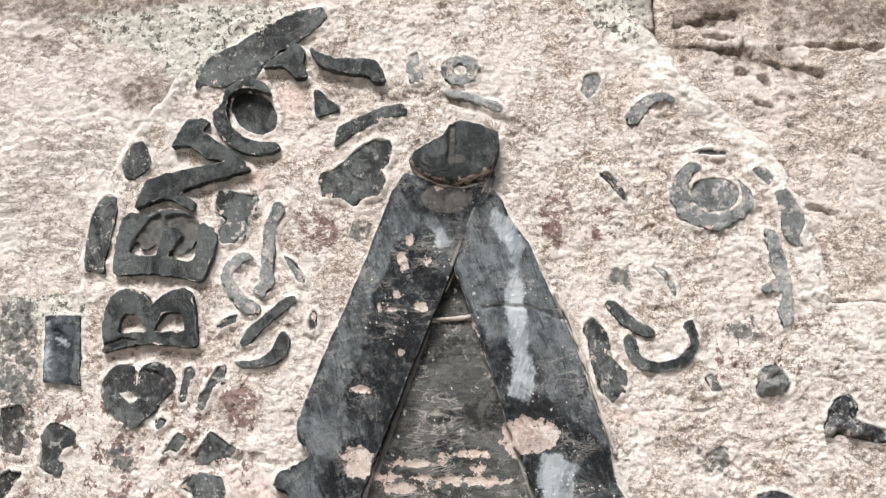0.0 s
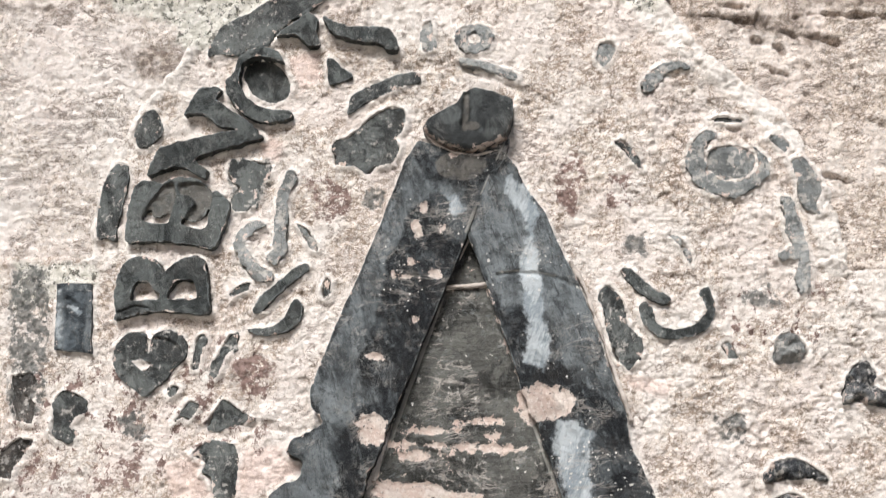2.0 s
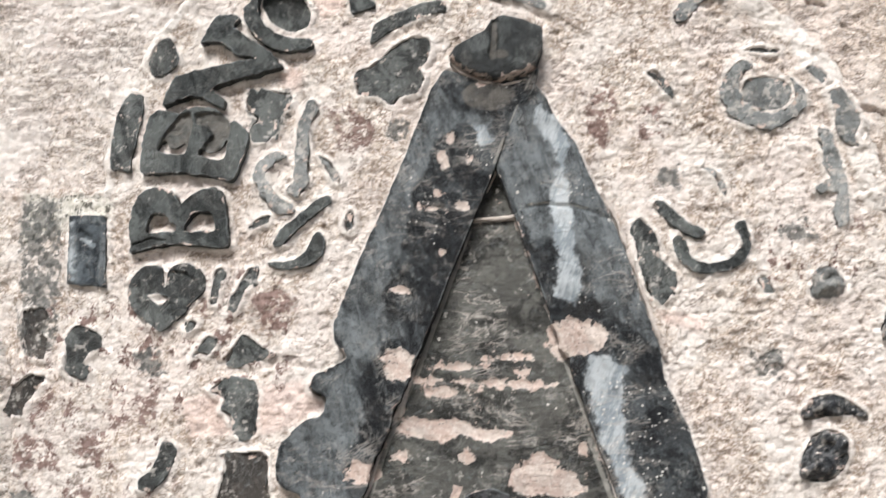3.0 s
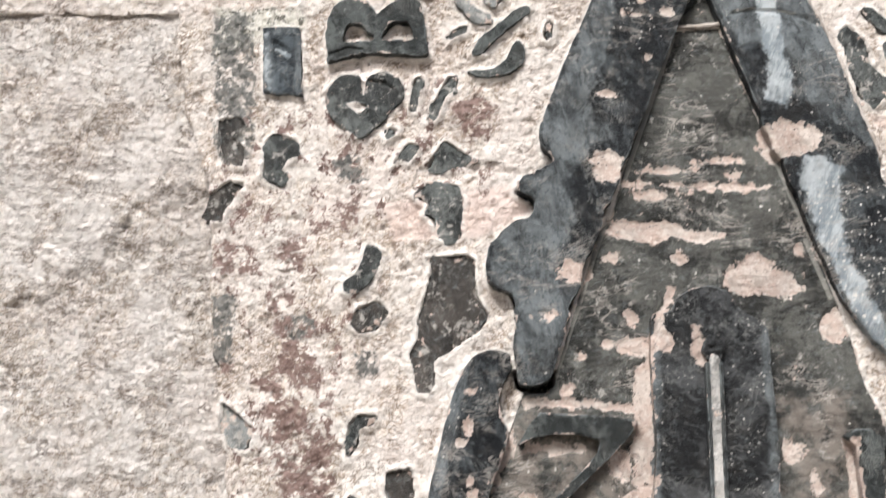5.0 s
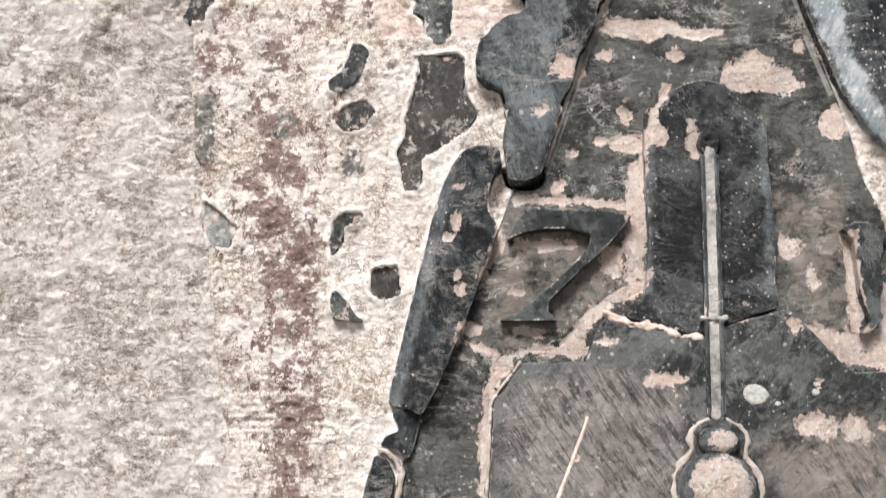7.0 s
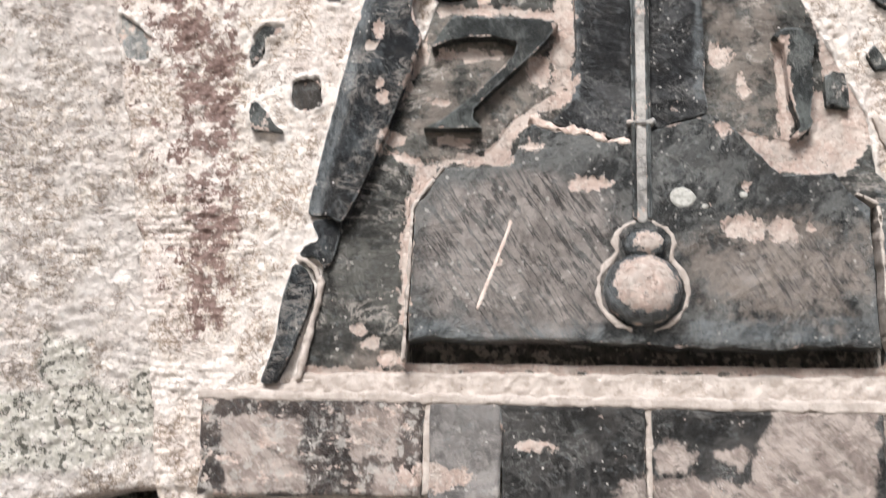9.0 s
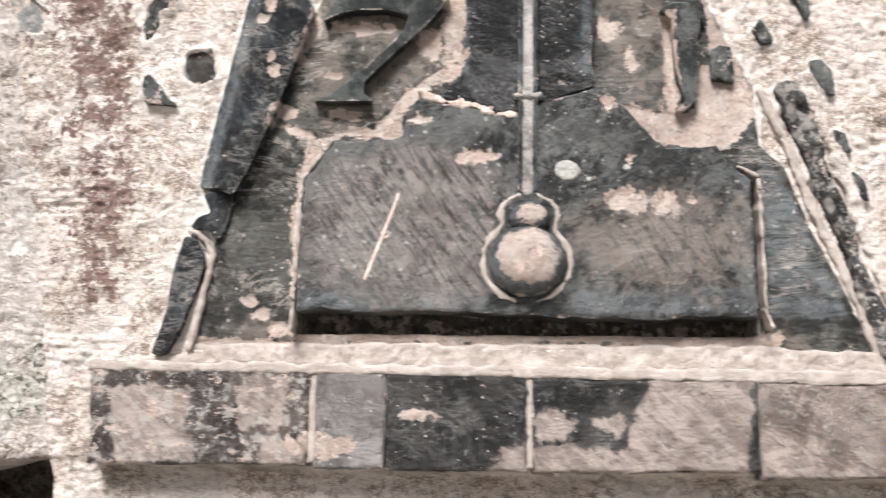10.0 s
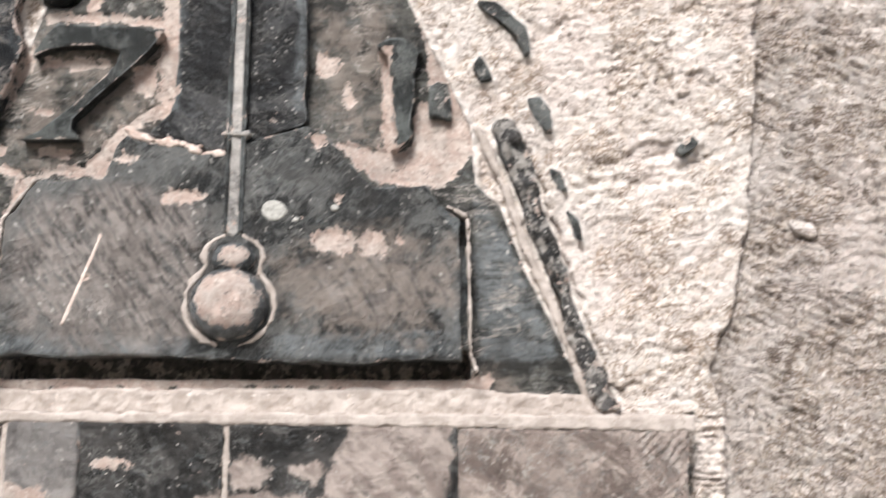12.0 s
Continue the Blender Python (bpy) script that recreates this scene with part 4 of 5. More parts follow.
def level_piece(name, outline, top, holes=()):
    field = polygon(outline, name.startswith("leg") or name == "upright_plate")
    CUTS.append(field)
    kind, mat, bevel, label = LEVEL_PARTS[name]
    n = len(CUTS)
    relief = cleft(0.0030 if kind == "leg" else 0.0014, n)
    if name == "leg_left_lower":  # a chamfer along its outer side
        side = polygon([(-322, 1240), (-300, 1215), (-330, 1075), (-358, 900), (-380, 890), (-380, 1240)])
        relief = lambda x, z, d: 0.012 * np.clip((0.016 - side(x, z)) / 0.016, 0, 1) + cleft(0.0012, 9)(x, z, d)
    if name == "hinge_cap":  # a dome with a nick at the top
        nick = stroke([(-3, 1938), (-2, 1917), (-4, 1887)], 8)
        relief = lambda x, z, d: -0.006 * np.sqrt(np.clip(-d / 0.03, 0, 1)) + 0.009 * np.clip(1 - (nick(x, z) + 0.004 * rough(x, z, 0.012, 3, 3)) / 0.003, 0, 1) + cleft(0.0015, 8)(x, z, d)
    if name == "leg_right_upper":  # a break across the leg
        even, snap = relief, stroke([(45, 1676), (70, 1680), (98, 1678), (126, 1673), (156, 1659)], 2)
        relief = lambda x, z, d: even(x, z, d) + 0.004 * np.clip(1 - (snap(x, z) + 0.002 * rough(x, z, 0.012, 5, 3)) / 0.003, 0, 1)
    if name in ("letter_z", "letter_i"):
        top -= 0.008
    if name == "leg_right_foot":
        relief = lambda x, z, d: 0.009 * rough(x, z, 0.014, 4, 4)
    marks = {"mortar": SPLASH, "wash": WASH if kind == "leg" else [], "bloom_sheen": BLOOM_SHEEN}
    if name == "base_plate":
        marks["wear"] = [ellipse(-125, 860, 118, 90), ellipse(165, 850, 70, 38)]
        marks["film"] = [ellipse(155, 850, 105, 62)]
    if name == "back_slab":
        marks["film"], marks["rim"] = FILM, RIM_LINES
    if name in ("leg_left", "leg_right_upper"):
        marks["rim"] = [stroke([(62, 1888), (49, 1861), (41, 1843)], 2), stroke([(31, 1821), (20, 1793)], 2), stroke([(12, 1772), (0, 1737)], 4), stroke([(45, 1680), (70, 1683), (98, 1681), (126, 1676)], 2)]
    if name == "hinge_cap":
        marks["residue_shade"] = [nick, ellipse(6, 1888, 12, 7)]
    if name == "leg_left":
        marks["residue_shade"] = [ellipse(-10, 1835, 36, 22)]
    if name in ("gusset", "slate_piece"):
        marks = None
    dip = relief
    relief2 = (lambda x, z, d: dip(x, z, d) + 0.0025 * np.clip(0.5 - union(SPLASH, x, z) / 0.003, 0, 1)) if marks else dip
    if name == "back_slab":
        holes = [[(-252, 741), (-252, 778), (272, 782), (270, 749)], [(-18, 745), (-18, 770), (36, 770), (36, 745)], TIP_HOLLOW]
    ob = slab(kind, field, mat, top, 0.024, 0.0022, {"leg_left": lambda x, z: 0.0014 + 0.006 * np.clip((1.49 - z) / 0.03, 0, 1) * np.clip((z - 1.24) / 0.04, 0, 1), "leg_right_upper": lambda x, z: 0.0014 + 0.005 * np.clip((1.55 - z) / 0.03, 0, 1), "leg_right_lower": lambda x, z: 0.0015 + 0.004 * np.clip((z - 1.42) / 0.02, 0, 1), "base_plate": 0.0022, "letter_z": 0.0010, "slate_piece": 0.0035, "leg_right_foot": 0.006}.get(name, 0.0012), 0.02, bevel, relief2, [polygon(h, True) for h in holes], marks, n)
    if label:
        tagged(ob, label)
    return under(ob, level)


border_piece('border_slate', [(-396, 2014), (-393, 2033), (-388, 2047), (-376, 2065), (-352, 2078), (-327, 2091), (-305, 2106), (-286, 2119), (-268, 2127), (-251, 2136), (-229, 2143), (-206, 2148), (-200, 2131), (-209, 2114), (-231, 2099), (-252, 2081), (-273, 2070), (-291, 2052), (-301, 2032), (-331, 2027), (-351, 2014), (-374, 2019)], 0)
border_piece('border_slate', [(-497, 1885), (-493, 1910), (-484, 1925), (-469, 1931), (-463, 1916), (-453, 1898), (-460, 1885), (-474, 1869), (-490, 1869)], 0)
border_piece('border_slate', [(-537, 1727), (-541, 1750), (-540, 1780), (-537, 1806), (-530, 1829), (-519, 1844), (-502, 1843), (-500, 1819), (-504, 1785), (-508, 1755), (-510, 1724), (-525, 1731)], 0)
border_piece('border_slate', [(456, 1849), (476, 1854), (483, 1839), (494, 1823), (499, 1804), (488, 1783), (495, 1767), (476, 1775), (465, 1791), (464, 1816)], 0, faded=True)
border_piece('border_slate', [(426, 1883), (443, 1890), (459, 1870), (449, 1858)], 0, faded=True)
ring_piece('ring_slate', [(-178, 1921), (-177, 1937), (-173, 1950), (-152, 1964), (-123, 1977), (-98, 1986), (-77, 1986), (-74, 1972), (-97, 1966), (-126, 1951), (-153, 1937)], 0)
ring_piece('ring_slate', [(-14, 2009), (11, 2006), (37, 1998), (66, 1987), (70, 1973), (49, 1980), (20, 1991), (-10, 1999)], 0, faded=True)
letter_piece('letter_b', [(-497, 1619), (-500, 1641), (-500, 1662), (-496, 1682), (-486, 1696), (-470, 1702), (-451, 1699), (-438, 1690), (-431, 1678), (-419, 1690), (-403, 1700), (-387, 1703), (-374, 1696), (-368, 1675), (-364, 1646), (-362, 1619), (-401, 1620), (-434, 1622), (-467, 1617), (-494, 1609)], -0.008, holes=[[(-477, 1637), (-476, 1655), (-469, 1665), (-454, 1665), (-443, 1654), (-434, 1648), (-433, 1639)], [(-424, 1639), (-423, 1650), (-415, 1664), (-405, 1668), (-387, 1666), (-382, 1653), (-379, 1641)]], ch='B')
letter_piece('letter_e', [(-493, 1722), (-494, 1749), (-492, 1779), (-486, 1807), (-475, 1817), (-459, 1814), (-442, 1809), (-436, 1819), (-418, 1822), (-396, 1819), (-379, 1809), (-372, 1798), (-364, 1800), (-355, 1795), (-342, 1782), (-346, 1763), (-352, 1737), (-362, 1711), (-392, 1719), (-426, 1724), (-460, 1724)], -0.008, holes=[[(-473, 1755), (-467, 1771), (-461, 1773), (-455, 1762), (-445, 1762), (-434, 1773), (-430, 1752), (-449, 1750)], [(-412, 1751), (-410, 1760), (-394, 1755), (-381, 1763), (-375, 1774), (-372, 1769), (-375, 1744), (-393, 1743)]], ch='E')
letter_piece('letter_n', [(-424, 1915), (-413, 1938), (-403, 1958), (-390, 1963), (-377, 1962), (-367, 1958), (-378, 1942), (-352, 1926), (-329, 1910), (-313, 1897), (-298, 1882), (-328, 1874), (-362, 1863), (-395, 1853), (-403, 1848), (-380, 1833), (-381, 1819), (-410, 1834), (-432, 1838), (-470, 1822), (-465, 1844), (-454, 1868), (-422, 1876), (-389, 1885), (-355, 1892), (-338, 1894), (-366, 1900), (-384, 1912), (-391, 1920), (-409, 1921)], -0.008, ch='N')
letter_piece('letter_o', [(-277, 2001), (-285, 2017), (-300, 2024), (-317, 2025), (-336, 2017), (-348, 2006), (-350, 1988), (-364, 1970), (-361, 1954), (-350, 1936), (-331, 1918), (-307, 1907), (-284, 1906), (-265, 1911), (-261, 1922), (-277, 1925), (-300, 1928), (-321, 1938), (-336, 1954), (-342, 1974), (-342, 1992), (-334, 2005), (-315, 2011), (-296, 2008)], -0.008, ch='O')
letter_piece('letter_t', [(-293, 2043), (-280, 2055), (-263, 2065), (-252, 2078), (-240, 2082), (-228, 2070), (-232, 2053), (-222, 2028), (-240, 2026), (-253, 2038), (-261, 2047), (-279, 2043)], -0.008, ch='T')
letter_piece('letter_stroke', [(-221, 2071), (-206, 2066), (-185, 2058), (-155, 2056), (-129, 2054), (-114, 2045), (-106, 2021), (-122, 2019), (-133, 2029), (-158, 2032), (-184, 2038), (-207, 2049)], -0.011, ch='?')
letter_piece('letter_stroke', [(-213, 2009), (-202, 2006), (-190, 1993), (-174, 1983), (-180, 1975), (-206, 1968), (-211, 1982)], 0, ch='?')
letter_piece('letter_stroke', [(-23, 2042), (-15, 2058), (6, 2065), (27, 2058), (34, 2042), (26, 2024), (4, 2016), (-16, 2024)], 0, holes=[[(-6, 2042), (4, 2051), (16, 2045), (16, 2033), (1, 2031)]], ch='?', faded=True)
letter_piece('letter_stroke', [(-263, 1831), (-254, 1833), (-249, 1820), (-258, 1802), (-262, 1781), (-258, 1760), (-261, 1739), (-258, 1718), (-267, 1697), (-280, 1695), (-287, 1705), (-277, 1718), (-278, 1747), (-276, 1772), (-278, 1791), (-272, 1812)], 0, ch='?', faded=True)
letter_piece('letter_stroke', [(-331, 1711), (-335, 1726), (-326, 1745), (-305, 1758), (-291, 1751), (-308, 1740), (-319, 1726), (-313, 1709), (-299, 1694), (-279, 1682), (-274, 1671), (-287, 1667), (-307, 1676), (-322, 1695)], 0, ch='?', faded=True)
letter_piece('letter_stroke', [(-301, 1626), (-291, 1646), (-268, 1667), (-244, 1688), (-229, 1694), (-224, 1686), (-244, 1668), (-264, 1652), (-277, 1636), (-291, 1622)], 0, ch='?')
letter_piece('letter_stroke', [(-309, 1599), (-278, 1601), (-257, 1615), (-246, 1638), (-237, 1642), (-229, 1628), (-237, 1606), (-257, 1594), (-286, 1590)], 0, ch='?')
letter_piece('letter_o_worn', [(311, 1843), (320, 1875), (339, 1894), (356, 1887), (341, 1873), (336, 1854), (343, 1831), (364, 1818), (388, 1818), (407, 1831), (415, 1848), (407, 1868), (419, 1858), (428, 1841), (419, 1821), (403, 1806), (375, 1794), (348, 1798), (327, 1809), (317, 1828)], 0, ch='O', faded=True)
letter_piece('letter_stroke', [(250, 1962), (259, 1979), (281, 1997), (306, 2002), (323, 1989), (301, 1990), (283, 1978), (272, 1960), (256, 1955)], 0, ch='?', faded=True)
letter_piece('letter_stroke', [(216, 1686), (226, 1691), (242, 1679), (261, 1661), (283, 1648), (276, 1638), (253, 1646), (233, 1662)], 0, ch='?')
letter_piece('letter_stroke', [(240, 1635), (251, 1643), (260, 1630), (262, 1616), (275, 1607), (295, 1605), (317, 1613), (331, 1633), (324, 1656), (335, 1663), (343, 1637), (336, 1613), (318, 1598), (290, 1591), (264, 1596), (246, 1612)], 0, ch='?')
letter_piece('letter_i_worn', [(438, 1795), (452, 1796), (459, 1783), (466, 1758), (471, 1734), (475, 1714), (474, 1662), (458, 1654), (454, 1678), (462, 1705), (433, 1705), (435, 1714), (455, 1722), (445, 1742), (444, 1766)], 0, ch='I', faded=True)
heart_piece('heart', [(-496, 1548), (-498, 1562), (-488, 1582), (-473, 1593), (-455, 1592), (-445, 1582), (-433, 1594), (-413, 1595), (-397, 1585), (-390, 1570), (-394, 1554), (-408, 1541), (-418, 1526), (-432, 1514), (-447, 1502), (-462, 1511), (-482, 1526)], 0, holes=[[(-472, 1553), (-449, 1553), (-439, 1548), (-450, 1536), (-463, 1544)], [(-450, 1587), (-445, 1581), (-444, 1564), (-447, 1562)]])
fragment_piece('letter_core', [(-340, 1981), (-339, 1999), (-324, 2011), (-298, 2009), (-279, 1995), (-268, 1973), (-270, 1952), (-285, 1942), (-302, 1943), (-325, 1955)], 0.013)
fragment_piece('slate_piece', [(-202, 1870), (-196, 1882), (-179, 1886), (-163, 1899), (-142, 1920), (-118, 1934), (-97, 1932), (-91, 1919), (-97, 1894), (-107, 1885), (-99, 1868), (-109, 1846), (-135, 1840), (-147, 1828), (-164, 1840), (-195, 1842)], 0.004)
fragment_piece('slate_piece', [(-71, 2067), (-58, 2073), (-54, 2021), (-72, 2019)], 0, faded=True)
fragment_piece('slate_piece', [(-248, 1756), (-230, 1748), (-215, 1726), (-211, 1712), (-224, 1716), (-236, 1735)], 0, faded=True)
fragment_piece('slate_piece', [(-340, 1650), (-323, 1664), (-306, 1669), (-310, 1656), (-330, 1646)], 0)
fragment_piece('slate_piece', [(-205, 1665), (-199, 1677), (-191, 1670), (-192, 1650), (-201, 1642), (-208, 1652)], 0)
fragment_piece('slate_piece', [(208, 1879), (222, 1883), (238, 1866), (250, 1845), (251, 1835), (240, 1841), (225, 1860)], 0)
fragment_piece('letter_core', [(340, 1847), (345, 1864), (363, 1872), (391, 1870), (409, 1855), (406, 1838), (392, 1824), (368, 1821), (347, 1831)], 0.006, faded=True)
fragment_piece('slate_piece', [(340, 1910), (360, 1917), (397, 1913), (392, 1905), (363, 1906)], 0)
fragment_piece('slate_piece', [(184, 2006), (190, 2032), (208, 2038), (217, 2025), (205, 2002), (195, 1992)], 0, faded=True)
fragment_piece('slate_piece', [(280, 1743), (302, 1736), (314, 1717), (316, 1695), (308, 1704), (299, 1722)], 0, faded=True)
fragment_piece('slate_piece', [(186, 1659), (199, 1670), (219, 1645), (226, 1605), (245, 1590), (240, 1565), (225, 1546), (205, 1564), (194, 1605)], 0.004)
fragment_piece('stone_lump', [(419, 1566), (428, 1599), (455, 1598), (465, 1571), (438, 1559)], 0, th=30, faded=True)
fragment_piece('stone_lump', [(506, 1510), (519, 1550), (539, 1565), (554, 1547), (549, 1530), (586, 1517), (585, 1498), (535, 1507)], 0, th=40)
fragment_piece('stone_lump', [(399, 1403), (411, 1426), (441, 1434), (468, 1420), (483, 1404), (446, 1408), (410, 1400)], 0, th=30)
fragment_piece('stone_lump', [(391, 1333), (410, 1378), (438, 1388), (457, 1371), (446, 1339), (420, 1321)], 0, th=35)
fragment_piece('slate_piece', [(348, 1584), (361, 1590), (374, 1567), (360, 1563)], 0)
fragment_piece('slate_piece', [(-351, 1847), (-321, 1853), (-291, 1844), (-287, 1829), (-302, 1812), (-303, 1791), (-320, 1771), (-342, 1773), (-346, 1791), (-335, 1808), (-354, 1824)], 0.004)
fragment_piece('slate_piece', [(497, 1009), (501, 1017), (516, 1030), (523, 1021), (517, 1013), (504, 1003)], -0.002)
fragment_piece('slate_piece', [(-385, 1541), (-383, 1559), (-381, 1584), (-373, 1593), (-366, 1588), (-371, 1563), (-374, 1541)], 0)
fragment_piece('slate_piece', [(-362, 1530), (-356, 1545), (-346, 1568), (-333, 1593), (-319, 1593), (-320, 1576), (-334, 1564), (-341, 1543), (-349, 1526)], 0)
fragment_piece('slate_piece', [(-407, 1462), (-395, 1482), (-383, 1499), (-366, 1493), (-372, 1481), (-381, 1469), (-394, 1474)], 0)
fragment_piece('slate_piece', [(-360, 1466), (-348, 1483), (-336, 1503), (-319, 1493), (-292, 1473), (-314, 1464), (-340, 1458)], 0)
fragment_piece('slate_piece', [(-417, 1506), (-409, 1520), (-397, 1517), (-403, 1506), (-412, 1502)], 0)
fragment_piece('slate_piece', [(-578, 1466), (-577, 1498), (-566, 1511), (-547, 1507), (-532, 1499), (-527, 1479), (-544, 1473), (-551, 1459), (-539, 1447), (-549, 1435), (-569, 1440), (-580, 1450)], 0)
fragment_piece('slate_piece', [(-645, 1530), (-612, 1536), (-602, 1520), (-625, 1508), (-603, 1492), (-603, 1461), (-633, 1466)], 0.008)
fragment_piece('slate_tablet', [(-590, 1662), (-538, 1664), (-529, 1563), (-582, 1567)], 0)
fragment_piece('slate_comma', [(-461, 1306), (-446, 1315), (-437, 1334), (-434, 1358), (-421, 1355), (-411, 1346), (-415, 1326), (-425, 1307), (-440, 1292), (-458, 1292)], 0)
fragment_piece('slate_piece', [(-377, 1423), (-362, 1438), (-340, 1443), (-314, 1439), (-307, 1419), (-313, 1395), (-309, 1372), (-330, 1360), (-341, 1372), (-349, 1391), (-361, 1399), (-352, 1414)], 0.004)
fragment_piece('slate_piece', [(-356, 1341), (-337, 1344), (-300, 1347), (-289, 1338), (-291, 1320), (-285, 1290), (-272, 1268), (-282, 1246), (-308, 1230), (-324, 1216), (-340, 1207), (-337, 1178), (-345, 1165), (-361, 1166), (-365, 1189), (-373, 1215), (-362, 1235), (-364, 1259), (-358, 1281), (-352, 1304), (-348, 1330)], 0.006)
fragment_piece('slate_piece', [(-450, 1250), (-444, 1273), (-415, 1285), (-399, 1270), (-413, 1244), (-438, 1239)], 0.008)
fragment_piece('slate_piece', [(-447, 1080), (-447, 1127), (-429, 1140), (-406, 1138), (-414, 1124), (-431, 1120), (-431, 1099)], 0.004)
fragment_piece('slate_piece', [(-397, 1038), (-396, 1069), (-363, 1075), (-358, 1036), (-382, 1030)], 0.008)
fragment_piece('slate_piece', [(-440, 1004), (-443, 1038), (-436, 1040), (-423, 1026), (-413, 1011), (-401, 1003)], -0.002)
fragment_piece('slate_piece', [(-654, 1390), (-649, 1422), (-623, 1443), (-597, 1441), (-610, 1422), (-624, 1400), (-625, 1384)], 0.006)
fragment_piece('slate_piece', [(-609, 1152), (-588, 1138), (-564, 1117), (-569, 1089), (-595, 1092), (-610, 1123)], 0.008, faded=True)
level_piece('hinge_cap', [(-65, 1887), (-55, 1903), (-35, 1917), (-15, 1927), (-7, 1943), (9, 1950), (38, 1943), (64, 1931), (65, 1908), (54, 1875), (35, 1863), (7, 1855), (-22, 1860), (-46, 1871)], -0.030)
level_piece('leg_left', [(-211, 1513), (-203, 1533), (-189, 1576), (-172, 1622), (-153, 1665), (-134, 1719), (-119, 1760), (-104, 1802), (-90, 1845), (-71, 1875), (-43, 1865), (-10, 1856), (23, 1858), (61, 1879), (52, 1843), (31, 1813), (14, 1771), (1, 1732), (-15, 1691), (-35, 1639), (-51, 1599), (-69, 1548), (-84, 1508), (-115, 1427), (-136, 1373), (-157, 1314), (-171, 1264), (-183, 1221), (-195, 1182), (-216, 1175), (-233, 1178), (-241, 1227), (-237, 1256), (-241, 1277), (-246, 1292), (-261, 1298), (-275, 1308), (-278, 1328), (-268, 1355), (-254, 1377), (-235, 1386), (-216, 1400), (-218, 1415), (-244, 1427), (-235, 1445), (-211, 1455), (-189, 1469), (-208, 1488)], -0.016)
level_piece('leg_right_upper', [(52, 1857), (70, 1835), (84, 1803), (109, 1770), (124, 1733), (140, 1697), (158, 1665), (175, 1618), (190, 1571), (204, 1525), (217, 1488), (228, 1436), (199, 1434), (180, 1445), (157, 1455), (127, 1465), (101, 1472), (88, 1489), (82, 1514), (73, 1539), (57, 1585), (42, 1624), (29, 1664), (18, 1696), (3, 1730), (-3, 1753), (9, 1786), (29, 1822)], -0.0135)
level_piece('leg_right_lower', [(99, 1474), (116, 1481), (142, 1484), (169, 1474), (175, 1454), (194, 1442), (223, 1445), (237, 1418), (252, 1388), (260, 1360), (274, 1310), (270, 1296), (240, 1258), (226, 1217), (200, 1240), (164, 1292), (143, 1348), (127, 1393), (112, 1437)], -0.012)
level_piece('back_slab', [(-34, 1658), (29, 1662), (80, 1518), (98, 1477), (160, 1296), (182, 1226), (189, 1188), (265, 1035), (271, 968), (299, 942), (330, 864), (360, 807), (393, 730), (293, 732), (-252, 726), (-369, 718), (-361, 764), (-351, 815), (-348, 841), (-327, 901), (-284, 991), (-245, 1116), (-226, 1173), (-192, 1179), (-161, 1282), (-132, 1379), (-118, 1393), (-89, 1499)], 0.004)
level_piece('gusset', [(4, 1734), (16, 1707), (29, 1668), (-4, 1665), (-37, 1663), (-27, 1680), (-9, 1705)], 0.009)
level_piece('leg_left_lower', [(-302, 1197), (-291, 1211), (-268, 1220), (-244, 1216), (-241, 1199), (-252, 1178), (-258, 1157), (-252, 1136), (-244, 1116), (-251, 1090), (-263, 1056), (-278, 1010), (-294, 968), (-312, 922), (-327, 894), (-347, 904), (-367, 905), (-366, 922), (-354, 981), (-337, 1062), (-324, 1124), (-314, 1166)], -0.016)
level_piece('leg_left_foot', [(-409, 713), (-401, 742), (-395, 761), (-389, 812), (-379, 848), (-366, 844), (-356, 825), (-358, 806), (-367, 774), (-375, 752), (-384, 732), (-391, 714)], -0.008)
level_piece('leg_left_chip', [(-375, 858), (-368, 869), (-352, 876), (-362, 897), (-344, 902), (-326, 903), (-331, 876), (-337, 849), (-346, 843), (-354, 856)], -0.004)
level_piece('leg_right_foot', [(289, 1033), (294, 1044), (305, 1046), (315, 1038), (326, 1010), (339, 971), (349, 933), (364, 895), (374, 857), (389, 814), (407, 771), (422, 740), (431, 721), (411, 718), (398, 734), (383, 776), (364, 832), (349, 875), (330, 920), (317, 958), (301, 997)], -0.008)
level_piece('upright_plate', [(-70, 1268), (-48, 1270), (-38, 1290), (-21, 1301), (2, 1305), (26, 1298), (35, 1277), (58, 1264), (71, 1252), (73, 1207), (76, 1159), (79, 1104), (77, 1058), (82, 1030), (49, 1018), (23, 1007), (-15, 995), (-60, 1004), (-94, 1014), (-86, 1024), (-71, 1038), (-66, 1102), (-69, 1163), (-72, 1212)], -0.018)
level_piece('base_plate', [(-246, 763), (-246, 838), (-245, 914), (-234, 921), (-215, 956), (-178, 958), (-140, 960), (-128, 995), (-116, 1011), (-100, 1005), (-65, 1000), (-14, 989), (17, 1005), (83, 1026), (102, 1016), (124, 991), (148, 965), (160, 956), (216, 960), (231, 938), (253, 921), (255, 849), (258, 767), (192, 768), (144, 763), (47, 763), (-38, 767), (-99, 768), (-160, 764), (-222, 768)], -0.024)
level_piece('letter_z', [(-233, 1103), (-221, 1127), (-206, 1144), (-165, 1142), (-125, 1141), (-87, 1136), (-102, 1113), (-125, 1088), (-157, 1057), (-182, 1031), (-183, 1019), (-172, 1008), (-203, 1007), (-239, 1006), (-219, 1016), (-190, 1040), (-158, 1073), (-137, 1096), (-133, 1112), (-158, 1118), (-191, 1118), (-213, 1113)], -0.006)
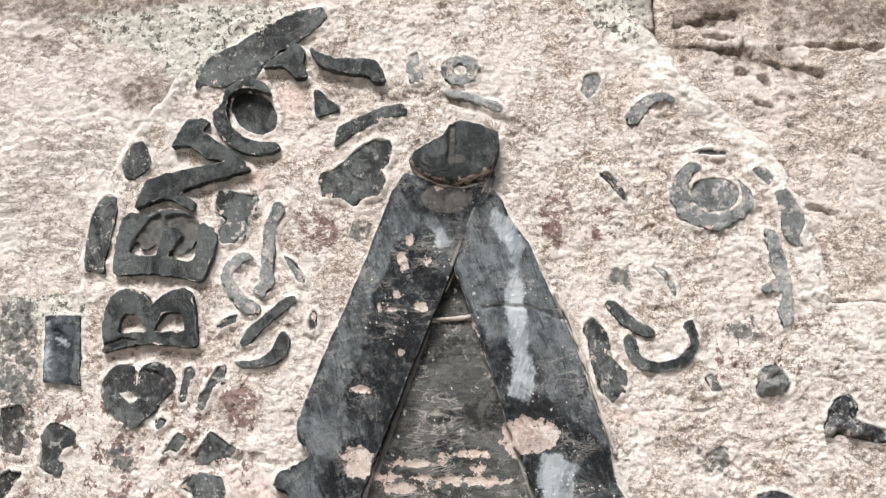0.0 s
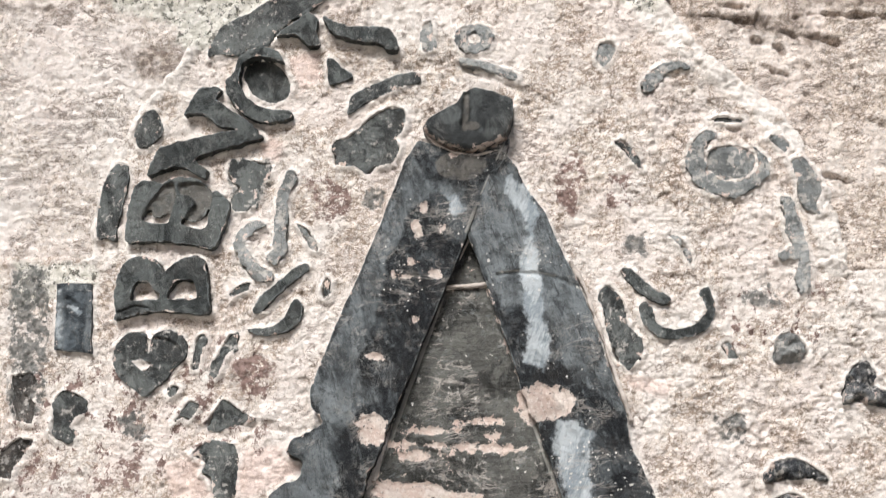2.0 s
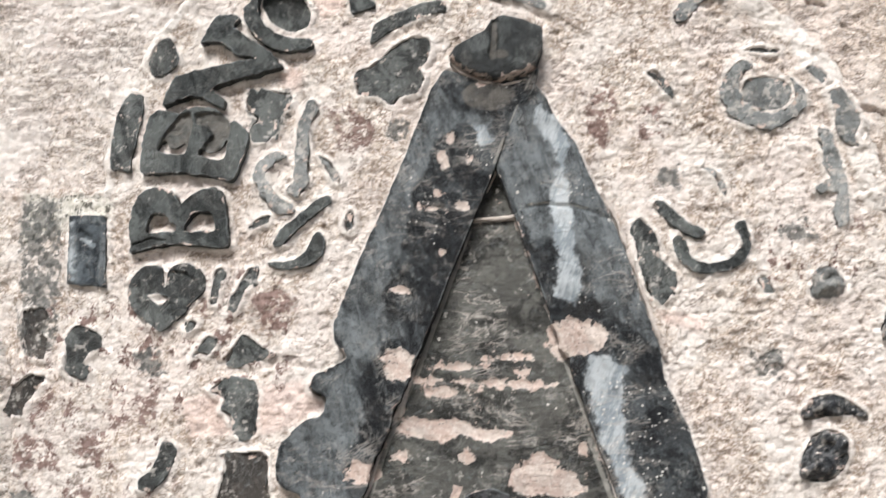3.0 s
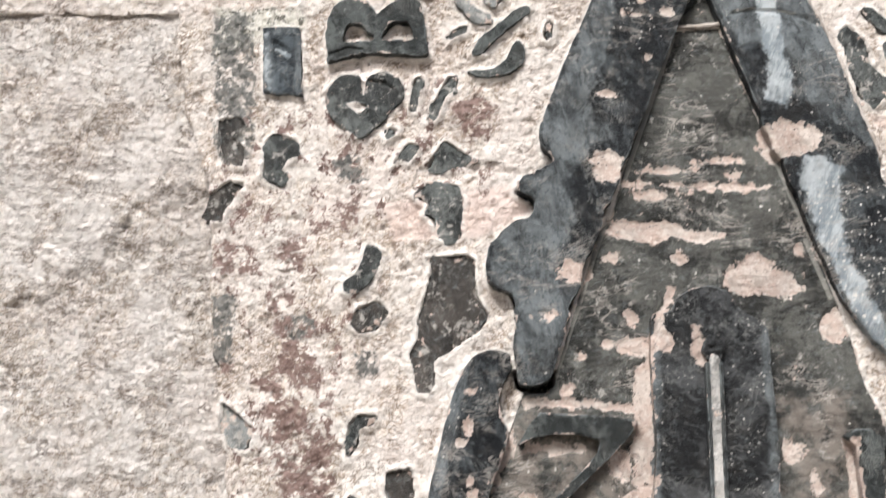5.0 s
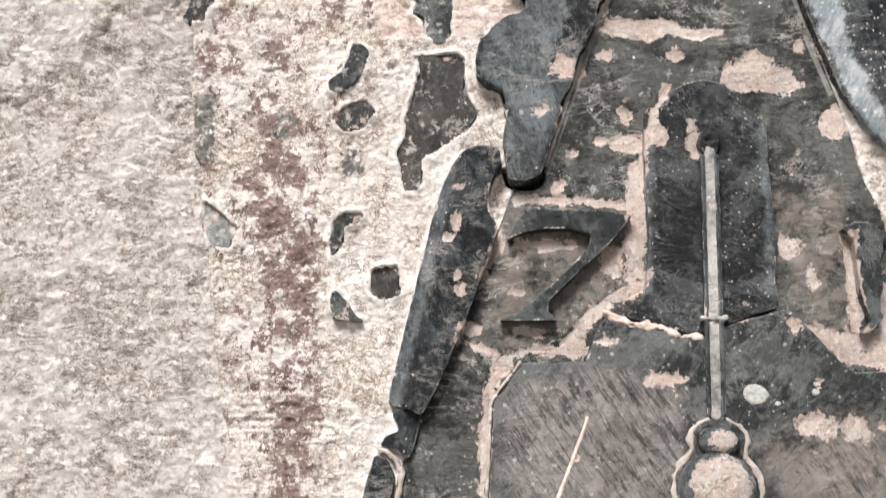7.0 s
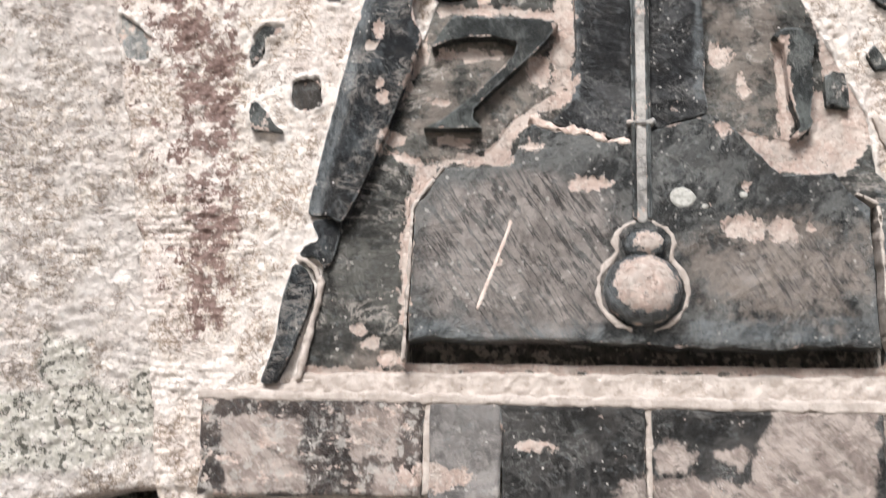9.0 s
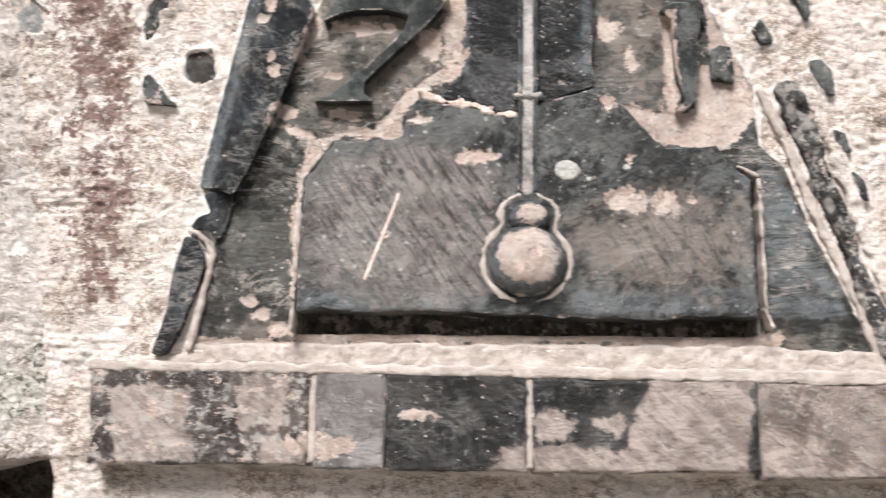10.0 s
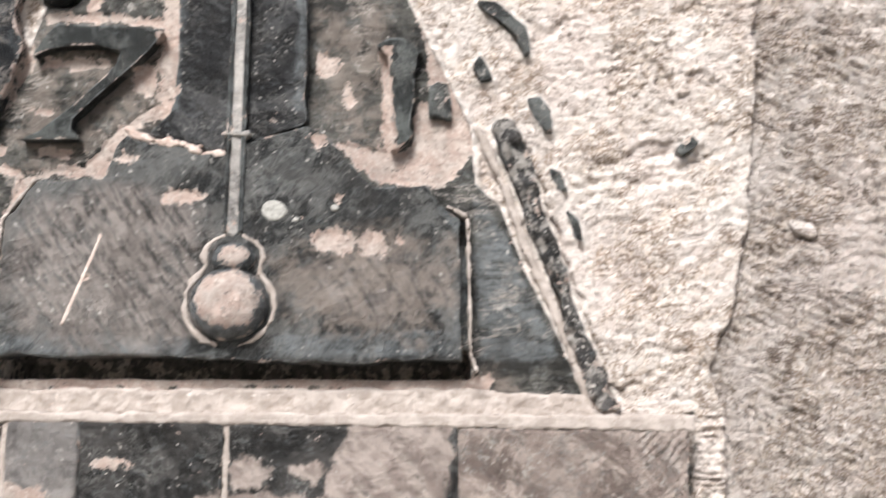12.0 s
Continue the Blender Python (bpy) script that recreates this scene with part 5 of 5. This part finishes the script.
level_piece('letter_i', [(157, 1124), (171, 1132), (187, 1133), (200, 1123), (211, 1118), (202, 1113), (200, 1091), (201, 1065), (197, 1045), (196, 1028), (201, 1021), (193, 1012), (181, 1000), (173, 1003), (184, 1015), (179, 1035), (174, 1058), (172, 1091), (170, 1113)], -0.006)
level_piece('slate_piece', [(215, 1081), (226, 1087), (237, 1082), (242, 1062), (245, 1038), (234, 1041), (218, 1044)], -0.004)
level_piece('slate_piece', [(269, 1185), (290, 1182), (310, 1169), (326, 1155), (331, 1123), (325, 1120), (316, 1143), (300, 1156), (282, 1171)], -0.004)
level_piece('slate_piece', [(330, 1068), (343, 1071), (354, 1055), (358, 1028), (349, 1030), (336, 1048)], -0.002)
level_piece('slate_piece', [(355, 986), (366, 983), (374, 962), (363, 962)], -0.002)
level_piece('slate_piece', [(374, 937), (385, 928), (392, 904), (384, 909)], -0.002)
level_piece('slate_piece', [(266, 1106), (274, 1119), (283, 1107), (290, 1091), (275, 1088)], -0.002)


# plumb line: a mortar-filled groove between two thin slate rims, with a collar
plate_y = -0.024
line = under(slab("plumb_line", stroke([(4, 1212), (5, 1100), (6, 905)], 13), M_CORDFILL, plate_y - 0.003, 0.0, 0.0018, 0.0008, 0.01, 0.002,
                  lambda x, z, d: 0.002 * rough(x, z, 0.01, 3, 2), seed=81), level)
tagged(line, "pale mortar-filled plumb line")
for off, label in ((-8, "thin blue-grey slate rim"), (8, "thin blue-grey slate rim")):
    rim_ = slab("rim", stroke([(3 + off, 1205), (4 + off, 1100), (6 + off, 905)], 5), M_CAP, plate_y - 0.006, 0.0, 0.0015, 0.0006, 0.02, 0.003, None, seed=82 + off)
    under(rim_, line)
    tagged(rim_, label)
knot = slab("knot", ellipse(3, 1226, 13, 15), M_PLATE, plate_y - 0.004, 0.0, 0.0015, 0.003, 0.01, 0.005, lambda x, z, d: 0.004 * rough(x, z, 0.008, 6, 2), seed=85)
under(knot, line)
collar = slab("collar", stroke([(-8, 1012), (18, 1013)], 6), M_CORDFILL, plate_y - 0.007, 0.0, 0.0015, 0.004, 0.012, 0.004, lambda x, z, d: 0.002 * rough(x, z, 0.008, 7, 2), seed=86)
under(collar, line)


def dome(name, cx, cz, rx, rz, height, material, label, patch):
    """A polished half-ball of slate whose face is worn to a pale flat."""
    bowl = ellipse(cx, cz, rx, rz)
    swell = lambda x, z, d: -height * np.sqrt(np.clip(1 - (1 + d / (min(rx, rz) / 1000)) ** 2, 0, 1)).clip(0, 0.93) + 0.0006 * rough(x, z, 0.01, 2, 2)
    # grey-blue colour over the whole bowl paints in its gloss
    ob = slab(name, bowl, material, plate_y + 0.002, 0.0, 0.0015, 0.0004, 0.03, 0.001, swell, (), {"mortar": [patch], "bloom_sheen": [bowl]}, 91)
    tagged(ob, label)
    return under(ob, level)


dome("plumb_bead", 8, 874, 25, 18, 0.020, M_BOB, "small domed slate bead with pale worn face", ellipse(9, 875, 16, 11))
dome("plumb_bob", 6, 824, 43, 40, 0.036, M_BOB, "round domed slate bob with pale worn face", ellipse(7, 827, 33, 31))
for path in (BOB_LEFT, BOB_RIGHT):
    halo = slab("bob_fillet", stroke(path, 6), M_LIME, plate_y - 0.002, 0.0, 0.0014, 0.003, 0.012, 0.002, None, seed=92)
    tagged(under(halo, level), "cream mortar fillet round the bob")
seam = slab("mortar_fillet", stroke(SEAM_LINE, 7), M_FILL, -0.0255, 0.0, 0.0016, 0.007, 0.014, 0.003, lambda x, z, d: 0.003 * rough(x, z, 0.012, 38, 3), seed=105)
tagged(under(seam, level), "crumbling pink mortar line across the plates")
for path in GROUTS:
    grout = slab("mortar_fillet", stroke(path, 3.6), M_LIME, -0.0262, 0.0, 0.0016, 0.002, 0.012, 0.003, lambda x, z, d: 0.002 * rough(x, z, 0.012, 36, 3), seed=101)
    tagged(under(grout, level), "thin cream mortar line along the plate")
for points, wide in ((FOOT_BEAD, 7), (BAR_LINE, 4), (LEG_EDGE, 6)):
    bead = slab("mortar_fillet", stroke(points, wide), M_LIME, -0.004, 0.02, 0.0016, 0.003, 0.014, 0.003, lambda x, z, d: 0.002 * rough(x, z, 0.012, 37, 3), seed=104)
    tagged(under(bead, level), "pale mortar bead between slate pieces")
lip = slab("mortar_line", stroke(CAP_LINE, 3.5), M_LIME, -0.0185, 0.0, 0.0013, 0.0012, 0.012, 0.0015, None, seed=102)
tagged(under(lip, level), "thin white mortar line under the cap")
crust = slab("mortar_crust", stroke(FOOT_CRUST, 20), M_PANEL, 0.001, 0.02, 0.002, 0.007, 0.014, 0.004, lambda x, z, d: 0.005 * rough(x, z, 0.014, 35, 3), seed=100)
tagged(under(crust, level), "rough crust of mortar and slate beside the leg")
strip = slab("mortar_fillet", stroke(FOOT_FILLET, 9), M_LIME, 0.001, 0.02, 0.002, 0.004, 0.016, 0.003, lambda x, z, d: 0.002 * rough(x, z, 0.015, 31, 2), seed=98)
tagged(under(strip, level), "cream lime mortar fillet beside the leg")
for cx, cz, r in ((50, 928, 14), (117, 932, 5), (74, 918, 4)):
    spot = slab("lichen_spot", ellipse(cx, cz, r, r * 0.8), M_LICHEN, plate_y - 0.002, -0.018, 0.0013, 0.0012, 0.008, 0.002, None, seed=cx)
    tagged(spot, "round cream lichen spot on black slate", "lichen", "lichen spots")
scratch = slab("mortar_line", stroke([(-138, 896), (-140, 888), (-172, 800)], 4), M_FILL, plate_y - 0.0012, -0.015, 0.0013, 0.0008, 0.01, 0.001, None, seed=95)
tagged(under(scratch, level), "thin pale mortar line in a crack")

# ---- the band below the level: slate blocks with pale joints ----
band = tagged(base("slate_band", 0.0, 0.0, 0.588), "projecting band of worn slate blocks under the level", "ledge")
BAND_Y = -0.03
FLAKED = [polygon(points) for points in (
    [(-444, 678), (-358, 680), (-360, 638), (-347, 597), (-437, 591)],
    [(-298, 695), (-249, 689), (-253, 638), (-299, 634), (-303, 675)],
    [(-276, 623), (-228, 618), (-192, 622), (-191, 597), (-275, 594)],
)]
RUBBED = [polygon(points) for points in (
    [(-19, 623), (22, 624), (70, 623), (118, 621), (115, 643), (126, 664), (136, 685), (149, 704), (248, 707), (244, 597), (-37, 589)],
    [(13, 657), (40, 664), (61, 650), (52, 632), (22, 628)],
    [(82, 651), (105, 663), (123, 652), (105, 634)],
)]
for x0, x1, mat, label, seed in ((-463, -226, M_BANDWORN, "mottled purple slate block flaking to cream", 3), (-219, -144, M_BANDGREY, "pale grey worn slate block", 4), (-142, 8, M_BAND, "dark smooth slate block", 5),
                                 (15, 256, M_BAND, "dark slate block rubbed pale at one end", 7), (257, 497, M_BANDPALE, "slate block rubbed to pale pinkish brown", 9)):
    field = polygon([(x0, 594), (x0 - 2, 696), (x1, 700), (x1, 603 if x1 > 100 else 596)])
    CUTS.append(field)
    marks = {"wash": [], "rubbed": RUBBED if seed in (5, 7) else FLAKED if seed == 3 else [],
             "mortar": [ellipse(-215, 618, 40, 13), ellipse(-110, 655, 20, 6)] if seed < 6 else []}
    flat = cleft(0.0016, seed)
    tool = (lambda x, z, d: cleft(0.002, 9)(x, z, d) + 0.0016 * np.clip(1.5 * rough(x, z, 0.025, 24, 3) + 9 * (x - 0.455), 0, 1) * np.sin((z - x) * 560 + 4 * rough(x, z, 0.03, 23, 3))) if seed == 9 else flat
    ob = slab("slate_block", field, mat, BAND_Y, 0.03, 0.0022, 0.003, 0.03, 0.005, tool, (), marks, seed)
    tagged(under(ob, band), label)
for x in (-222, 12):
    joint = slab("mortar_joint", polygon([(x - 4, 600), (x - 4, 696), (x + 4, 697), (x + 4, 600)]), M_LIME, BAND_Y + 0.002, 0.03, 0.0018, 0.002, 0.01, 0.002, None, seed=x + 900)
    under(joint, band)
cap = slab("mortar_edge", polygon([(-470, 693), (-470, 704), (20, 708), (505, 714), (505, 697), (20, 696)]), M_LIME, BAND_Y - 0.001, 0.03, 0.0018, 0.003, 0.015, 0.003, None, seed=44)
tagged(under(cap, band), "pale lime mortar edge along the top")

ledge = slab("mortar_ledge", polygon([(-462, 703), (-400, 714), (-376, 716), (-372, 726), (-250, 730), (20, 735), (290, 738), (396, 734), (404, 718), (470, 716), (505, 715), (505, 704)], True), M_LIME, 0.001, 0.03, 0.002, 0.004, 0.02, 0.004,
             lambda x, z, d: 0.004 * rough(x, z, 0.03, 45, 4) + 0.002 * rough(x, z, 0.008, 46, 2), seed=46)
tagged(under(ledge, band), "beige lime mortar sloping up behind the band")
pebble = slab("pebble", ellipse(643, 927, 15, 8, -20), M_PALE, 0.012, 0.03, 0.0014, 0.004, 0.012, 0.004, None, seed=97)
tagged(pebble, "small white pebble bedded in the stone block", "pebble")

# ---- the panel itself ----
PANEL = polygon([(-548, 1704), (-552, 1757), (-532, 1844), (-489, 1942), (-438, 2012), (-405, 2058), (-340, 2126), (-262, 2172), (-120, 2225), (0, 2240), (120, 2225),
                 (232, 2180), (305, 2080), (330, 2032), (431, 1947), (476, 1878), (511, 1802), (530, 1694), (660, 1690), (640, 1500), (600, 1200), (590, 1026), (574, 895), (558, 825),
                 (528, 768), (548, 719), (543, 480), (-508, 480), (-518, 591), (-539, 734), (-559, 864), (-588, 1000), (-613, 1138), (-633, 1277), (-650, 1425), (-668, 1497), (-690, 1546), (-708, 1614), (-712, 1704)])


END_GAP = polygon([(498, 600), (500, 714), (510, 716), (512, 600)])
# recesses under base plate, bob and leg tip, coloured dark for their shade
SHADED_HOLLOWS = [polygon(TIP_HOLLOW), polygon([(-250, 741), (-250, 775), (268, 780), (268, 748)]), ellipse(8, 762, 30, 17)]
ARCH = stroke([(-548, 1704), (-552, 1757), (-532, 1844), (-489, 1942), (-438, 2012), (-405, 2058), (-340, 2126)], 18)
ARCH_R = stroke([(262, 2090), (318, 2032), (420, 1942), (462, 1872), (496, 1798), (515, 1706)], 38)


def crags(x, z, size, seed):
    """Broken faces with sharp crevices between them."""
    return 0.5 - 2.2 * np.abs(rough(x, z, size, seed, 3))


def flakes(x, z, size, seed, lean=0.35):
    """Overhanging flakes: each face leans out towards its lower lip and breaks off there."""
    u = z / size + lean * x / size + 1.2 * rough(x * 0.6, z, 1.5 * size, seed, 4)
    return (u - np.floor(u)) * np.clip(-0.15 + 1.8 * rough(x, z, 2 * size, seed + 3, 4), 0, 1)


def grit(x, z, size, seed):
    """Crumbled faces of about that size, each at its own height and leaning its own way, between 0 and 1."""
    u, v = x / size + 0.45 * rough(x, z, 1.3 * size, seed, 2), z / size + 0.45 * rough(x, z, 1.3 * size, seed + 9, 2)
    iu, iv = np.floor(u).astype(np.int64), np.floor(v).astype(np.int64)
    best, height = np.full(x.shape, 9.0), np.zeros(x.shape)
    for a in (-1, 0, 1):
        for b in (-1, 0, 1):
            du = u - (iu + a) - lattice(iu + a, iv + b, seed)
            dv = v - (iv + b) - lattice(iu + a, iv + b, seed + 1)
            d2 = du * du + dv * dv
            k = d2 < best
            best = np.where(k, d2, best)
            lean = 0.5 * dv + (lattice(iu + a, iv + b, seed + 3) - 0.5) * du
            height = np.where(k, lattice(iu + a, iv + b, seed + 2) + 0.4 * lean, height)
    return height


def panel_relief(x, z, d):
    near = union(CUTS, x, z, 0.03)
    y = 0.003 * rough(x, z, 0.09, 11, 3) - 0.0012 * crags(x * 0.85, z, 0.018, 12) + 0.0008 * rough(x, z, 0.006, 13, 2)
    y = y + 0.0014 * flakes(x, z, 0.011, 61) + 0.0016 * flakes(x, z, 0.03, 62, -0.2)
    right = np.clip((x - 0.1) / 0.3, 0, 1)
    crumbly = np.clip(0.5 + 1.4 * rough(x, z, 0.10, 71, 3), 0, 1)
    y = y - (0.0015 + 0.0022 * crumbly + 0.001 * right) * grit(x, z, 0.008, 72) - (0.001 + 0.0012 * crumbly) * grit(x * 0.8, z, 0.015, 73)
    pits = 0.55 * np.clip(rough(x * 0.7, z, 0.016, 14, 3) - 0.2, 0, 1)
    right = np.clip((x - 0.1) / 0.3, 0, 1)
    y = y + (0.006 + 0.002 * right) * pits + right * (0.003 * rough(x * 0.4, z, 0.05, 15, 3) - 0.0012 * crags(x * 0.6, z, 0.012, 18))
    left = np.clip((-0.42 - x) / 0.06, 0, 1) * np.clip((1.05 - z) / 0.15, 0, 1)
    y = y + left * 0.0009 * np.sin(z * 720 + 4 * rough(x, z, 0.06, 16, 3)) * np.clip(0.55 + 1.2 * rough(x, z, 0.04, 17, 2), 0, 1)
    y = y + right * 0.004 * np.clip(8 * (rough(x * 0.5, z, 0.024, 19, 4) - 0.45), 0, 1)
    fillet = np.clip(1 - near / 0.009, 0, 1) ** 0.8 * np.clip(0.6 + 1.2 * rough(x, z, 0.02, 21, 3), 0, 1)
    y = y * (1 - 0.45 * fillet) - 0.0072 * fillet
    y = np.where(near < -0.001, 0.008, y)
    y = y + 0.07 * np.clip(0.5 - union(SHADED_HOLLOWS, x, z) / 0.004, 0, 1)
    rim = np.clip(1 - np.minimum(ARCH(x, z), ARCH_R(x, z)) / 0.01, 0, 1) * np.clip(0.6 + rough(x, z, 0.03, 29, 3), 0, 1)
    y = y - 0.006 * rim
    end = (x > 0.499) & (z < 0.716) & (z > 0.6)
    y = y + np.where(end, 0.012 * (x < 0.512) + 0.0028 * np.sin(z * 760 + 9 * rough(x * 0.3, z, 0.02, 22, 3)) * np.clip(0.4 + 1.5 * rough(x, z, 0.012, 26, 3), 0, 1) + 0.004 * rough(x, z, 0.012, 27, 3), 0)
    y = y + 0.005 * np.clip(1 - (union(LEDGES, x, z) + 0.014 * rough(x, z, 0.022, 64, 4)) / 0.007, 0, 1)
    sill = np.clip((0.600 - z) / 0.006, 0, 1)
    return y + 0.004 * sill


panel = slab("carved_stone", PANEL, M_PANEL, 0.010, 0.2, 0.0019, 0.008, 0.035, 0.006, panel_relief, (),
             {"purple": PURPLE_AREAS, "residue_shade": [*RESIDUE_AREAS, *SHADED_HOLLOWS, END_GAP], "pink": PINK_AREAS, "sparse": SPARSE, "fillet": [*CUTS, ARCH, ARCH_R], "moss": MOSS}, 7)
tagged(panel, "arched slab of rough pinkish cream stone, heavily weathered", "carved stone")

# ---- the wall round the panel: coursed sandstone blocks ----
wall = tagged(base("wall", 0, 0.2, 0), "old wall of coursed pale sandstone blocks", "wall", kind="structure")


def wall_block(outline, material, top, seed, lumps=0.006, tooled=0.0, round_=0.006, dip=None):
    def relief(x, z, d):
        y = lumps * rough(x * 0.7, z, 0.12, seed, 4) - 0.4 * lumps * crags(x * 0.6, z, 0.02, seed + 1) + 0.0026 * rough(x * 0.8, z, 0.008, seed + 2, 2)
        y = y + 1.0 * lumps * np.clip(rough(x * 0.5, z, 0.045, seed + 3, 3) - 0.28, 0, 1)
        y = y + lumps * (0.2 * flakes(x, z, 0.014, seed + 7, 0.2) + 0.4 * flakes(x, z, 0.05, seed + 8, 0.05))
        y = y - 0.0022 * grit(x, z, 0.008, seed + 11)
        if tooled:
            y = y + tooled * np.sin((z * 0.9 + x * 0.42) * 600 + 5 * rough(x * 0.5, z, 0.05, seed + 4, 3)) * np.clip(0.3 + 1.3 * rough(x, z, 0.04, seed + 5, 3), 0, 1)
        return y + (dip(x, z) if dip else 0)
    ob = slab("stone_block", polygon(outline), material, top, 0.2, 0.0028, 0.004, 0.04, round_, relief, (), {"moss": MOSS, "stain": STAINS}, seed)
    return under(ob, wall)


CRACK = stroke([(-1000, 1240), (-934, 1262), (-870, 1290), (-789, 1335), (-752, 1410), (-700, 1480)], 1)
step_down = polygon([(-1200, 1200), (-934, 1255), (-789, 1335), (-752, 1405), (-674, 1440), (-560, 1440), (-500, 500), (-1200, 500)])
wall_block([(-1150, 600), (-1150, 1700), (-706, 1700), (-702, 1614), (-684, 1546), (-660, 1497), (-640, 1425), (-623, 1277), (-603, 1138), (-578, 1000), (-549, 864), (-529, 734), (-512, 600), (-600, 588), (-670, 572), (-900, 560), (-1150, 560)],
           M_FLANK, 0.026, 21, 0.005, 0.0, 0.008, lambda x, z: 0.006 * np.clip(0.5 - (step_down(x, z) + 0.016 * rough(x, z, 0.04, 3, 4)) / 0.016, 0, 1) + 0.0045 * np.clip(0.3 + 2.5 * rough(x, z, 0.05, 6, 2), 0, 1) * np.clip(1 - (CRACK(x, z) + 0.012 * rough(x, z, 0.03, 5, 4)) / 0.0016, 0, 1) + 0.02 * np.clip((x + 0.72) / 0.12, 0, 1) * np.clip((1.5 - z) / 0.1, 0, 1))
wall_block([(-1150, 1692), (-1150, 2460), (-240, 2460), (-240, 2160), (-330, 2116), (-395, 2050), (-425, 2010), (-475, 1938), (-518, 1842), (-538, 1757), (-538, 1692)], M_SMOOTH, 0.018, 31, 0.005, 0.0, 0.002)
wall_block([(-236, 2460), (-236, 2180), (-120, 2212), (0, 2227), (120, 2212), (226, 2166), (270, 2110), (293, 2110), (293, 2460)], M_TOP, 0.012, 51, 0.008)
broken = lambda x, z: 0.012 * np.clip(1 - (union(CREVICES, x, z) + 0.008 * rough(x, z, 0.02, 63, 4)) / 0.0035, 0, 1)
wall_block([(300, 2054), (312, 2034), (415, 1945), (462, 1876), (498, 1800), (516, 1696), (1100, 1696), (1100, 2460), (296, 2460)], M_OUTER, 0.030, 71, 0.006, 0.0, 0.004, broken)
wall_block([(626, 1694), (608, 1500), (568, 1200), (558, 1026), (542, 895), (526, 825), (505, 768), (524, 719), (546, 700), (546, 617), (599, 613), (654, 598), (1100, 568), (1100, 1694)], M_RIGHT, 0.020, 81, 0.006, 0.0026, 0.003)
wall_block([(-1150, 180), (-1150, 470), (-40, 470), (-40, 180)], M_PALE, 0.02, 91, 0.006)
wall_block([(-34, 180), (-34, 470), (1100, 470), (1100, 180)], M_PALE, 0.02, 95, 0.006)


bed = slab("mortar_bed", polygon([(-1150, 640), (-1150, 2440), (1100, 2440), (1100, 640)]), M_PALE, 0.052, 0.19, 0.008, 0.0, 0.05, 0.004,
           lambda x, z, d: 0.003 * rough(x, z, 0.04, 77, 3) + 0.12 * (PANEL(x, z) < -0.012) + 0.002 * (z < 1.72), (), {"moss": MOSS}, 77)
under(bed, wall)


def box(name, lo, hi, material):
    bm = bmesh.new()
    bmesh.ops.create_cube(bm, size=1)
    for v in bm.verts:
        v.co = Vector((lo[i] + (v.co[i] + 0.5) * (hi[i] - lo[i]) for i in range(3)))
    me = bpy.data.meshes.new(name)
    bm.to_mesh(me)
    bm.free()
    me.materials.append(material)
    return new(name, me)


under(box("wall_core", (-4, 0.03, 0.0), (-1.15, 0.7, 3.2), M_PALE), wall)
under(box("wall_core", (1.1, 0.03, 0.0), (4, 0.7, 3.2), M_PALE), wall)
under(box("wall_core", (-1.15, 0.03, 2.46), (1.1, 0.7, 3.2), M_PALE), wall)
under(box("wall_core", (-1.15, 0.201, 0.62), (1.1, 0.7, 2.46), M_CORE_SHADE), wall)
under(box("wall_core", (-1.15, 0.55, 0.0), (1.1, 0.7, 0.62), M_CORE_SHADE), wall)
under(box("wall_core", (-1.15, 0.03, 0.0), (1.1, 0.55, 0.18), M_PALE), wall)
under(box("wall_core", (-1.15, 0.201, 0.18), (1.1, 0.55, 0.46), M_CORE_SHADE), wall)
# plain ground out of view, added and kept dark to limit bounced light
bm = bmesh.new()
bmesh.ops.create_grid(bm, x_segments=40, y_segments=40, size=60)
for v in bm.verts:
    v.co.z = 0.0
me = bpy.data.meshes.new("ground")
bm.to_mesh(me)
me.materials.append(M_GROUND)
tagged(new("ground", me), "unseen dark ground added to set light bounced up the wall", "ground", kind="structure")
